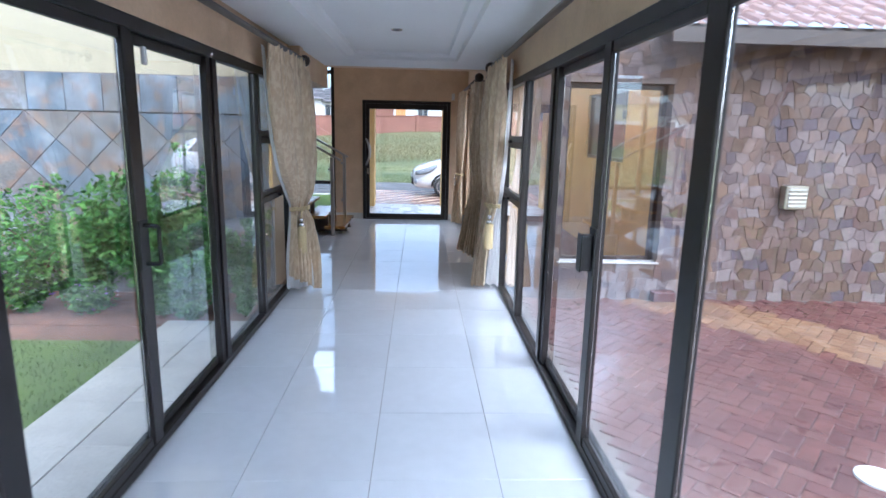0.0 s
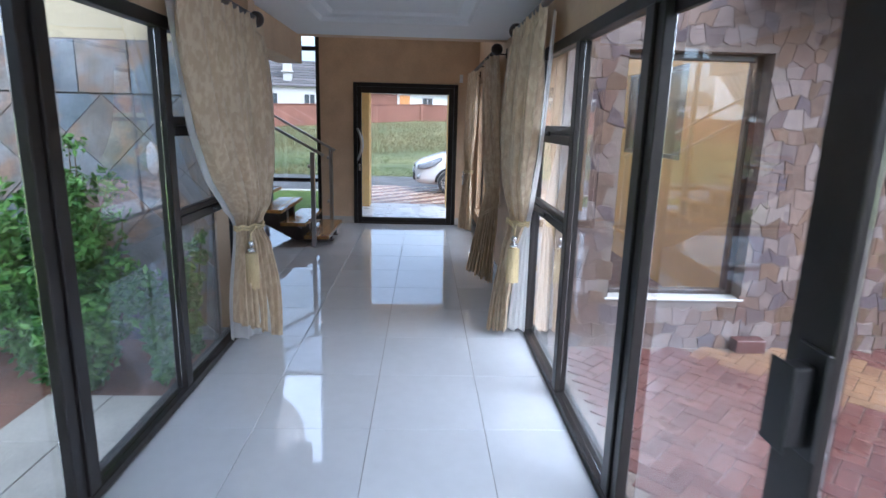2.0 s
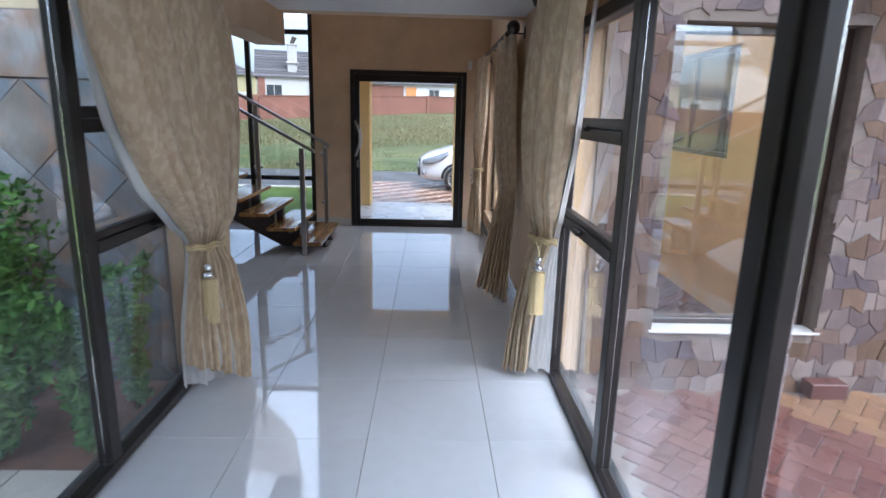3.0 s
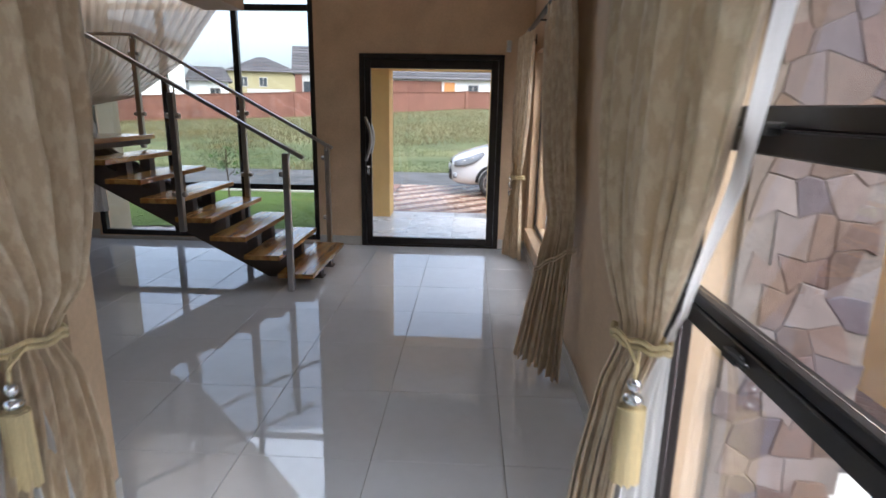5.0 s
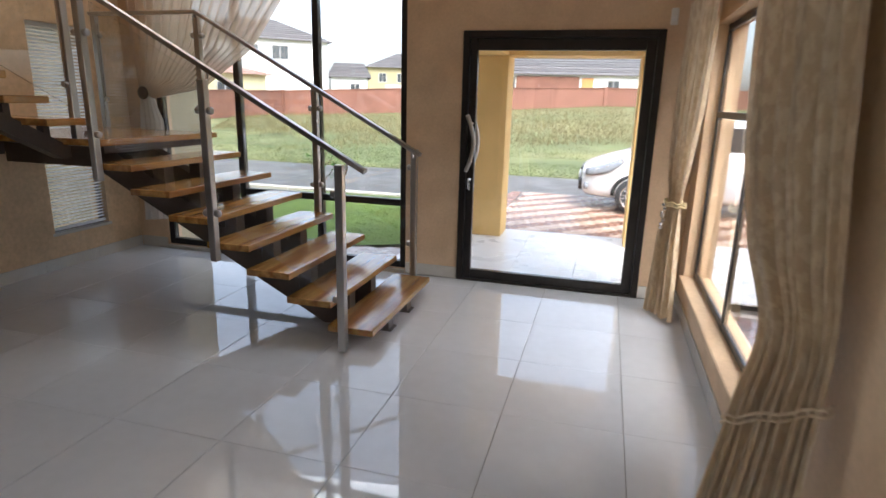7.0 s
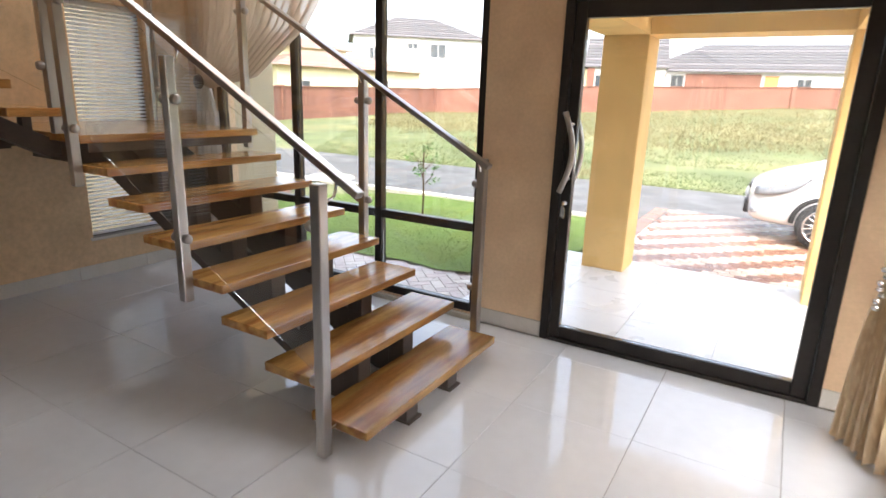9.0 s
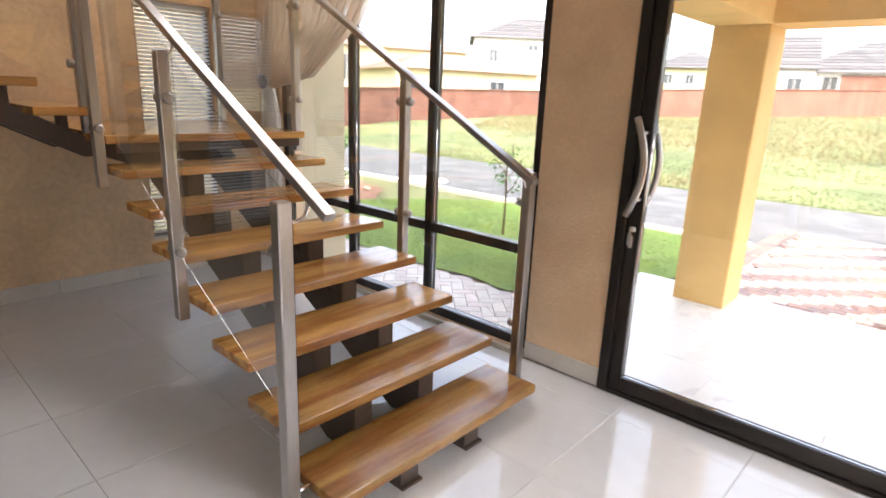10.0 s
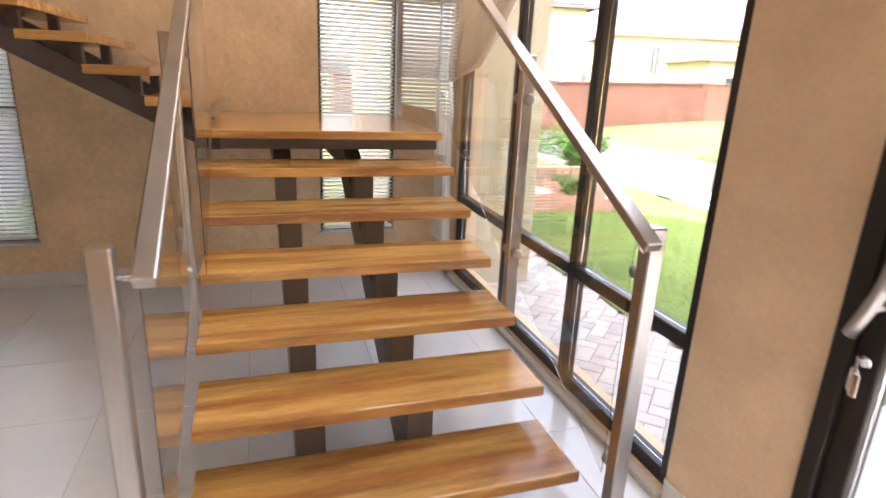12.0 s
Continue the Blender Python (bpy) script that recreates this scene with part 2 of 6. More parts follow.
M_ROOF_GREY = ramp_material("grey_roof_tile", [(0.1, 0.095, 0.095), (0.13, 0.12, 0.12), (0.085, 0.08, 0.08)], 0.6, source="island")
M_LEAF = ramp_material("shrub_leaf", [(0.062, 0.169, 0.029), (0.106, 0.247, 0.042), (0.075, 0.195, 0.034), (0.138, 0.299, 0.060), (0.050, 0.143, 0.030)], 0.45, vary=0.2, bump=0.0, source="island")
M_STEM = material("brown_stem", (0.1, 0.06, 0.03), 0.8, vary=0.2)
M_FLOWER = ramp_material("flower_petal", [(0.6, 0.55, 0.6), (0.3, 0.2, 0.5), (0.7, 0.68, 0.65)], 0.6, bump=0.0, source="island")
M_SOIL = material("garden_soil", (0.2, 0.1, 0.06), 0.95, vary=0.25, bump=0.8, bump_scale=25.0)
M_HOUSE_WHITE = material("white_house_plaster", (0.75, 0.74, 0.72), 0.8, vary=0.03)
M_HOUSE_YELLOW = material("pale_yellow_house_plaster", (0.62, 0.56, 0.34), 0.8, vary=0.04)
M_HOUSE_BEIGE = material("beige_house_plaster", (0.38, 0.33, 0.18), 0.8, vary=0.04)
M_HOUSE_GREY = material("grey_house_plaster", (0.5, 0.48, 0.45), 0.8, vary=0.04)
M_DARKGLASS = material("dark_window_glass", (0.04, 0.05, 0.06), 0.08, vary=0.05, spec=0.8)
M_ORANGE = material("orange_painted_panel", (0.6, 0.26, 0.08), 0.6, vary=0.05)
M_CAR = material("white_car_paint", (0.74, 0.75, 0.77), 0.18, vary=0.01, coat=0.8)
M_TYRE = material("black_tyre_rubber", (0.015, 0.015, 0.015), 0.8, vary=0.15)
M_BEZEL = material("grey_bezel", (0.14, 0.14, 0.15), 0.4, vary=0.1)
M_LENS = material("headlight_lens", (0.27, 0.29, 0.32), 0.08, metal=0.0, vary=0.15, scale=20.0)
M_PAVE_MAUVE_S = ramp_material("mauve_paver_joined", [(0.413, 0.348, 0.330), (0.448, 0.372, 0.348), (0.389, 0.330, 0.312)], 0.4, source="island", bump_scale=80.0, rough_vary=0.12)
M_PAVE_DRIVE_S = ramp_material("brown_paver_joined", [(0.22, 0.1, 0.06), (0.26, 0.12, 0.07), (0.19, 0.085, 0.055)], 0.2, source="island", bump_scale=80.0, rough_vary=0.1)
M_PAVE_PALE_S = ramp_material("pale_paver_joined", [(0.47, 0.42, 0.38), (0.5, 0.45, 0.41), (0.44, 0.39, 0.35)], 0.35, source="island", bump_scale=80.0, rough_vary=0.1)
M_PLANTER = material("brown_brick_edging", (0.28, 0.18, 0.13), 0.85, vary=0.15, bump=0.5)
M_WIRE = material("silver_wire", (0.6, 0.6, 0.6), 0.3, metal=1.0, vary=0.05)


# ---- building helpers ----
def box(bm, x0, x1, y0, y1, z0, z1, m=None):
    vs = [bm.verts.new((x, y, z)) for z in (z0, z1) for x, y in ((x0, y0), (x1, y0), (x1, y1), (x0, y1))]
    if m is not None:
        for v in vs:
            v.co = m @ v.co
    for f in ((3, 2, 1, 0), (4, 5, 6, 7), (0, 1, 5, 4), (1, 2, 6, 5), (2, 3, 7, 6), (3, 0, 4, 7)):
        bm.faces.new([vs[i] for i in f])
    return vs


def soft_box(bm, x0, x1, y0, y1, z0, z1, r=0.004, m=None, seg=1):
    """A box with rounded edges, added to bm."""
    t = bmesh.new()
    box(t, x0, x1, y0, y1, z0, z1)
    bmesh.ops.bevel(t, geom=t.edges[:], offset=r, segments=seg, affect="EDGES", profile=0.6)
    join_into(bm, t, m)


def join_into(bm, t, m=None):
    me = bpy.data.meshes.new("tmp")
    t.to_mesh(me)
    t.free()
    if m is not None:
        me.transform(m)
    bm.from_mesh(me)
    bpy.data.meshes.remove(me)


def tube(bm, a, b, r0, r1=None, seg=12, caps=True):
    a, b = Vector(a), Vector(b)
    r1 = r0 if r1 is None else r1
    d = (b - a).normalized()
    u = d.orthogonal().normalized()
    w = d.cross(u)
    rings = []
    for p, r in ((a, r0), (b, r1)):
        rings.append([bm.verts.new(p + r * (math.cos(2 * math.pi * i / seg) * u + math.sin(2 * math.pi * i / seg) * w)) for i in range(seg)])
    for i in range(seg):
        bm.faces.new((rings[0][i], rings[0][(i + 1) % seg], rings[1][(i + 1) % seg], rings[1][i]))
    if caps:
        bm.faces.new(rings[0][::-1])
        bm.faces.new(rings[1])


def sweep(bm, pts, r, seg=8):
    """A round tube along a row of points."""
    pts = [Vector(p) for p in pts]
    rings = []
    u = None
    for i, p in enumerate(pts):
        d = (pts[min(i + 1, len(pts) - 1)] - pts[max(i - 1, 0)]).normalized()
        u = d.orthogonal().normalized() if u is None else (u - d * u.dot(d)).normalized()
        w = d.cross(u)
        rr = r[i] if isinstance(r, (list, tuple)) else r
        rings.append([bm.verts.new(p + rr * (math.cos(2 * math.pi * k / seg) * u + math.sin(2 * math.pi * k / seg) * w)) for k in range(seg)])
    for a, b in zip(rings, rings[1:]):
        for k in range(seg):
            bm.faces.new((a[k], a[(k + 1) % seg], b[(k + 1) % seg], b[k]))
    bm.faces.new(rings[0][::-1])
    bm.faces.new(rings[-1])


def lathe(bm, c, profile, axis="z", seg=20):
    """A turned shape: profile of (radius, height) about an axis through c."""
    c = Vector(c)
    rings = []
    for r, h in profile:
        ring = []
        for k in range(seg):
            a = 2 * math.pi * k / seg
            p = {"z": (r * math.cos(a), r * math.sin(a), h), "y": (r * math.sin(a), h, r * math.cos(a)), "x": (h, r * math.cos(a), r * math.sin(a))}[axis]
            ring.append(bm.verts.new(c + Vector(p)))
        rings.append(ring)
    for a, b in zip(rings, rings[1:]):
        for k in range(seg):
            bm.faces.new((a[k], a[(k + 1) % seg], b[(k + 1) % seg], b[k]))
    bm.faces.new(rings[0][::-1])
    bm.faces.new(rings[-1])


def prism(bm, pts, axis, a, b):
    """A flat outline in the two other axes, drawn out along axis from a to b."""
    def at(p, h):
        return {"x": (h, p[0], p[1]), "y": (p[0], h, p[1]), "z": (p[0], p[1], h)}[axis]
    lo = [bm.verts.new(at(p, a)) for p in pts]
    hi = [bm.verts.new(at(p, b)) for p in pts]
    bm.faces.new(lo)
    bm.faces.new(hi[::-1])
    for i in range(len(pts)):
        j = (i + 1) % len(pts)
        bm.faces.new((lo[j], lo[i], hi[i], hi[j]))


def finish(bm, name, mat, smooth=False):
    bmesh.ops.recalc_face_normals(bm, faces=bm.faces[:])
    me = bpy.data.meshes.new(name)
    bm.to_mesh(me)
    bm.free()
    me.materials.append(mat)
    if smooth:
        for p in me.polygons:
            p.use_smooth = True
    return me


def part(name, bm, mat, parent, label="", smooth=False, shadow=True):
    ob = new(name, finish(bm, name, mat, smooth))
    if parent is not None:
        ob.parent = parent
        ob.matrix_parent_inverse = parent.matrix_world.inverted() if parent.parent is None else Matrix.Identity(4)
    ob.visible_shadow = shadow
    return tagged(ob, label)


def thing(name, at, label, category, group="", kind=""):
    ob = new(name)
    ob.empty_display_size = 0.1
    ob.matrix_basis = Matrix.Translation(at)
    ob.matrix_world = Matrix.Translation(at)
    return tagged(ob, label, category, group, kind)


def single(name, bm, mat, label, category, group="", kind="", smooth=False):
    return tagged(new(name, finish(bm, name, mat, smooth)), label, category, group, kind)


def boxes(*rows):
    bm = bmesh.new()
    for r in rows:
        box(bm, *r)
    return bm


# ---- the shell: glazed passage (along y) and the double-height hall ----
XL, XR = -1.07, 1.045          # inner faces of the passage's frames
Y_END = 8.0                    # end of the glazing
Y_DOOR = 12.58                 # inner face of the entrance wall
X_BACK = -4.22                 # face of the blind-window wall
Z_PASS = 2.36                  # low ceiling
OUT = -0.1                     # level of the paving outside
WALL = "structure"


def wall(name, label, rows, mat=M_PLASTER):
    return single(name, boxes(*rows), mat, label, "wall", kind=WALL)


wall("wall_passage_left", "peach plastered lintel wall above the glazed side", [(-1.27, -1.075, 0.6, Y_END, 2.065, 2.75)])
wall("wall_passage_right", "peach plastered lintel wall above the glazed side", [(1.05, 1.25, 0.6, Y_END, 2.065, 2.75)])
wall("wall_passage_back", "plain peach plastered wall closing the passage", [(-1.27, 1.25, 0.4, 0.6, -0.1, 2.6)])
wall("wall_hall_near", "peach plastered wall beside the passage opening", [(X_BACK - 0.2, -0.95, Y_END, 8.15, 0, 5.3)])
wall("wall_hall_right", "peach plastered wall with a tall window opening", [
    (1.05, 1.25, Y_END, 10.1, 0, 5.3), (1.05, 1.25, 12.3, 12.78, 0, 5.3), (1.05, 1.25, 10.1, 12.3, 0, 0.3), (1.05, 1.25, 10.1, 12.3, 2.1, 5.3)])
wall("wall_entrance", "peach plastered entrance wall with door and tall window openings", [
    (-1.29, -0.80, Y_DOOR, 12.78, 0, 5.3), (0.75, 1.05, Y_DOOR, 12.78, 0, 5.3), (-0.80, 0.75, Y_DOOR, 12.78, 2.105, 5.3),
    (-3.89, -1.29, Y_DOOR, 12.78, 4.6, 5.3), (X_BACK - 0.2, -3.89, Y_DOOR, 12.78, 0, 5.3), (-3.89, -1.29, Y_DOOR, 12.78, -0.1, 0.04)])
wall("wall_back", "peach plastered wall with two blind-covered windows", [
    (X_BACK - 0.2, X_BACK, 8.15, 9.08, 0, 5.3), (X_BACK - 0.2, X_BACK, 9.70, 11.60, 0, 5.3), (X_BACK - 0.2, X_BACK, 12.18, Y_DOOR, 0, 5.3),
    (X_BACK - 0.2, X_BACK, 9.08, 9.70, 0, 0.32), (X_BACK - 0.2, X_BACK, 9.08, 9.70, 2.1, 5.3),
    (X_BACK - 0.2, X_BACK, 11.60, 12.18, 0, 0.32), (X_BACK - 0.2, X_BACK, 11.60, 12.18, 2.1, 5.3)], M_PLASTER_ROUGH)
wall("wall_beam", "peach plastered beam under the upper floor", [(-1.22, -0.98, 8.15, 9.86, 2.1, 5.3), (-0.98, 1.05, 9.68, 9.86, Z_PASS, 5.3)])
single("ceiling_hall", boxes((X_BACK - 0.2, 1.25, Y_END, 12.78, 5.3, 5.4)), M_CEILING, "white painted hall ceiling", "ceiling", kind=WALL)

# the low ceiling: flat borders, sloped cornice steps and a raised middle
cb = bmesh.new()
steps = [(1.05, 0.0), (0.62, 0.0), (0.60, 0.03), (0.52, 0.045), (0.50, 0.07)]
for (a, za), (b, zb) in zip(steps, steps[1:]):
    for s in (-1, 1):
        q = [cb.verts.new((s * x + 0.0, y, Z_PASS + z)) for x, y, z in (
            (a, 0.6 if a > 1 else 0.9 + (0.62 - a), za), (a, 9.68 if a > 1 else 8.9 - (0.62 - a), za), (b, 8.9 - (0.62 - b) if b < 1 else 9.68, zb), (b, 0.9 + (0.62 - b), zb))]
        cb.faces.new(q)
    for y0, y1, s in ((9.68, 8.9, -1), (0.6, 0.9, 1)):
        ya = y0 if a > 1 else y1 + s * (0.62 - a)
        yb = y1 + s * (0.62 - b)
        cb.faces.new([cb.verts.new(p) for p in ((-a, ya, Z_PASS + za), (a, ya, Z_PASS + za), (b, yb, Z_PASS + zb), (-b, yb, Z_PASS + zb))])
bmesh.ops.remove_doubles(cb, verts=cb.verts[:], dist=0.0005)
cb.faces.new([cb.verts.new(p) for p in ((-0.5, 1.02, Z_PASS + 0.07), (0.5, 1.02, Z_PASS + 0.07), (0.5, 8.78, Z_PASS + 0.07), (-0.5, 8.78, Z_PASS + 0.07))])
box(cb, -1.27, 1.25, 0.4, 9.68, Z_PASS + 0.09, Z_PASS + 0.2)
single("ceiling_passage", cb, M_CEILING, "white passage ceiling with a shallow raised tray", "ceiling", kind=WALL)

floor = single("floor", boxes((-1.15, 1.13, 0.5, Y_END, -0.12, -0.009), (X_BACK - 0.2, 1.2, Y_END, 12.78, -0.12, -0.009)), M_GROUT, "pale polished porcelain tile floor", "floor", kind=WALL)


def ground_height(x, y):
    k = min(1.0, max(0.0, (y - 21.5) / 42.0))
    side = min(1.0, max(0.0, 1.0 + x / 30.0)) if x < 0 else 1.0
    return -0.13 + k * (0.3 + 1.4 * side) + (0.05 * noise.noise(Vector((x * 0.15, y * 0.15, 0))) if y > 24 or abs(x) > 14 else 0.0)


gm = bmesh.new()
gx = [-400, -150, -70, -45, -32, -26, -22, -18, -14, -10, -7, -4, -1, 2, 5, 8, 12, 16, 22, 30, 45, 70, 150, 400]
gy = [-300, -100, -40, -10, 0, 10, 18, 21.5, 24, 27, 30, 34, 38, 43, 48, 54, 60, 66, 75, 90, 120, 200, 500]
gv = [[gm.verts.new((x, y, ground_height(x, y) - 0.03)) for y in gy] for x in gx]
for i in range(len(gx) - 1):
    for j in range(len(gy) - 1):
        gm.faces.new((gv[i][j], gv[i + 1][j], gv[i + 1][j + 1], gv[i][j + 1]))
single("ground", gm, M_GRASS_GROUND, "open grassy ground rising to a brick wall", "ground", kind=WALL, smooth=True)


# ---- glazing ----
def bar_along_y(bm, x, w, y0, y1, z0, z1):
    soft_box(bm, x, x + w, y0, y1, z0, z1, 0.004)


def passage_side(name, face, s):
    """A glazed side; face: inner face of the frames, s: -1 for outwards to -x, +1 for outwards to +x."""
    w = thing(name, (face, 4.3, 0), "dark bronze aluminium sliding doors and window of a glazed passage", "window", kind=WALL)

    def fr(nm, y0, y1, z0, z1, d0=0.0, d1=0.07, label=""):
        b = bmesh.new()
        xs = sorted((face + s * d0, face + s * d1))
        soft_box(b, xs[0], xs[1], y0, y1, z0, z1, 0.004)
        return part(nm, b, M_FRAME, w, label)

    fr("bottom_track", 0.6, Y_END, 0.001, 0.045)
    fr("track_lip", 0.6, Y_END, 0.0, 0.06, 0.074, 0.1)
    fr("head", 0.6, Y_END, 2.0, 2.064)
    for y in (0.63, 2.0, 5.965, 6.935, 7.955):
        fr("upright", y - 0.04, y + 0.04, 0.046, 1.999)
    for y in (2.95, 3.93):
        fr("stile", y - 0.06, y + 0.06, 0.046, 1.999, 0.004, 0.04)
    fr("stile", 4.83, 4.925, 0.046, 1.999, -0.004, 0.034)
    fr("stile", 4.93, 5.025, 0.046, 1.999, 0.037, 0.074)
    fr("stile", 5.855, 5.922, 0.046, 1.999, 0.012, 0.06)
    for a, b in ((0.672, 1.958), (2.042, 2.889), (3.011, 3.869), (3.991, 4.829), (5.026, 5.854)):
        d = 0.02 if a < 4.95 else 0.055
        fr("sash_rail", a, b, 0.046, 0.09, d - 0.016, d + 0.016)
        fr("sash_rail", a, b, 1.95, 1.999, d - 0.016, d + 0.016)
        pane(w, (face + s * (d - 0.003), face + s * (d + 0.003), a + 0.002, b - 0.002, 0.09, 1.95))
    pane(w, (face + s * 0.03, face + s * 0.036, 6.006, 6.894, 0.047, 1.998))
    # the top- and bottom-hung window next to the hall
    for z in (0.97, 1.46):
        fr("transom", 6.976, 7.914, z, z + 0.055)
    fr("vent_rail", 6.98, 7.91, 1.517, 1.565, 0.008, 0.055)
    fr("vent_rail", 6.98, 7.91, 1.026, 1.06, 0.008, 0.055)
    for z0, z1 in ((0.047, 0.969), (1.061, 1.459), (1.566, 1.999)):
        pane(w, (face + s * 0.03, face + s * 0.036, 6.977, 7.913, z0, z1))
    for z in (1.0, 1.515):
        b = bmesh.new()
        xs = sorted((face - s * 0.028, face + s * 0.0))
        soft_box(b, xs[0], xs[1], 7.45, 7.52, z - 0.012, z + 0.012, 0.004)
        xs = sorted((face - s * 0.03, face - s * 0.018))
        soft_box(b, xs[0], xs[1], 7.40, 7.47, z + 0.004, z + 0.018, 0.004)
        part("latch", b, M_BLACK, w, "small black window latch")
    # D-shaped pull with its backing plate on one side, a lock case with a finger pull on the other
    b = bmesh.new()
    xs = sorted((face - s * 0.012, face + s * 0.0))
    soft_box(b, xs[0], xs[1], 4.83, 4.92, 0.93, 1.16, 0.003)
    if s < 0:
        hp = [(0.0, 0.955), (-0.064, 0.955), (-0.072, 0.963), (-0.072, 1.127), (-0.064, 1.135), (0.0, 1.135)]
        sweep(b, [(face + s * (d - 0.006), 4.875, z) for d, z in hp], 0.0105, 8)
        part("pull_handle", b, M_BLACK, w, "black D-shaped pull handle")
    else:
        soft_box(b, face - 0.062, face - 0.0125, 4.852, 4.9, 0.95, 1.125, 0.006, seg=2)
        soft_box(b, face - 0.07, face - 0.0622, 4.838, 4.915, 0.945, 1.13, 0.003)
        part("pull_handle", b, M_BLACK, w, "chunky black lock case with a finger pull")
    return w


def pane(parent, r, name="pane", mat=None):
    x0, x1, y0, y1, z0, z1 = r
    b = bmesh.new()
    box(b, min(x0, x1), max(x0, x1), y0, y1, z0, z1)
    return part(name, b, mat or M_GLASS, parent, shadow=False)


win_left = passage_side("window_1", XL, -1)
passage_side("window_2", XR, 1)
# an alarm contact at the top of the sliding door
ab = bmesh.new()
soft_box(ab, XL - 0.001, XL + 0.018, 5.0, 5.03, 1.86, 1.94, 0.004)
tagged(part("alarm_contact", ab, M_WHITE, win_left, "small white alarm contact"))

# tall window of the hall, entrance side
big = thing("window_3", (-2.6, 12.63, 0.04), "tall dark-framed hall window in the entrance wall", "window", kind=WALL)


def big_bar(nm, x0, x1, z0, z1, y0=12.60, y1=12.67):
    b = bmesh.new()
    soft_box(b, x0, x1, y0, y1, z0, z1, 0.004)
    part(nm, b, M_FRAME, big)


XS = (-3.86, -2.98, -2.155, -1.32)
ZS = (0.07, 0.645, 2.555, 4.57)
for x in XS:
    big_bar("mullion", x - 0.03, x + 0.03, 0.04, 4.6)
for a, c in zip(XS, XS[1:]):
    for z in ZS:
        big_bar("transom", a + 0.031, c - 0.031, z - 0.03, z + 0.03)
    for z0, z1 in zip(ZS, ZS[1:]):
        pane(big, (a + 0.031, c - 0.031, 12.632, 12.638, z0 + 0.031, z1 - 0.031))
b = bmesh.new()
soft_box(b, -3.89, -1.29, 12.545, 12.6, 0.0, 0.035, 0.004)
part("window_sill", b, M_CONC, big, "cream plastered threshold sill")

# entrance door: a wide pivot door, closed
door = thing("door_1", (0, 12.6, 0), "wide glazed entrance door in a dark bronze frame, closed", "door", kind=WALL)


def door_bar(nm, x0, x1, z0, z1, y0, y1, mat=M_FRAME, label=""):
    b = bmesh.new()
    soft_box(b, x0, x1, y0, y1, z0, z1, 0.004)
    return part(nm, b, mat, door, label)


door_bar("jamb", -0.799, -0.745, 0.0, 2.1, 12.555, 12.66)
door_bar("jamb", 0.695, 0.749, 0.0, 2.1, 12.555, 12.66)
door_bar("head", -0.744, 0.694, 2.045, 2.1, 12.555, 12.66)
door_bar("threshold", -0.744, 0.694, 0.0, 0.02, 12.555, 12.66)
door_bar("stile", -0.742, -0.68, 0.022, 2.043, 12.575, 12.635)
door_bar("stile", 0.617, 0.692, 0.022, 2.043, 12.575, 12.635)
door_bar("rail", -0.679, 0.616, 0.022, 0.098, 12.575, 12.635)
door_bar("rail", -0.679, 0.616, 1.953, 2.043, 12.575, 12.635)
pane(door, (-0.679, 0.616, 12.602, 12.61, 0.099, 1.952))
for yy in (-1, 1):
    b = bmesh.new()
    yc = 12.605 + yy * 0.03
    pts = [(-0.735 + 0.06 * math.sin(math.pi * i / 12), yc + yy * 0.058, 0.97 + 0.47 * i / 12) for i in range(13)]
    sweep(b, pts, 0.017, 10)
    for z in (1.05, 1.37):
        tube(b, (-0.7, yc, z), (-0.7, yc + yy * 0.058, z), 0.009)
    part("pull_handle", b, M_STEEL, door, "curved brushed steel pull handle", smooth=True)
b = bmesh.new()
lathe(b, (-0.712, 12.563, 0.9), [(0.016, -0.005), (0.018, 0.0), (0.018, 0.014)], "y")
soft_box(b, -0.717, -0.707, 12.535, 12.56, 0.885, 0.915, 0.003)
soft_box(b, -0.722, -0.702, 12.538, 12.542, 0.82, 0.885, 0.003)
soft_box(b, -0.712, -0.694, 12.535, 12.539, 0.81, 0.875, 0.003, pose(0, 0, 0))
part("lock_and_keys", b, M_CHROME, door, "lock with hanging keys")

# hall side window
side_win = thing("window_4", (1.1, 11.2, 0.3), "dark-framed hall side window with a plastered sill", "window", kind=WALL)


def side_bar(nm, y0, y1, z0, z1, mat=M_FRAME, x0=1.12, x1=1.155):
    b = bmesh.new()
    soft_box(b, x0, x1, y0, y1, z0, z1, 0.004)
    part(nm, b, mat, side_win)


for y in (10.13, 11.2, 12.27):
    side_bar("mullion", y - 0.018, y + 0.018, 0.3, 2.1)
for a, c in ((10.149, 11.181), (11.219, 12.251)):
    for z in (0.33, 1.5, 2.07):
        side_bar("transom", a, c, z - 0.022, z + 0.022)
    for z0, z1 in ((0.36, 1.47), (1.53, 2.04)):
        pane(side_win, (1.127, 1.133, a, c, z0, z1))
b = bmesh.new()
soft_box(b, 1.02, 1.118, 10.08, 12.32, 0.255, 0.302, 0.006)
part("window_sill", b, M_PLASTER, side_win)


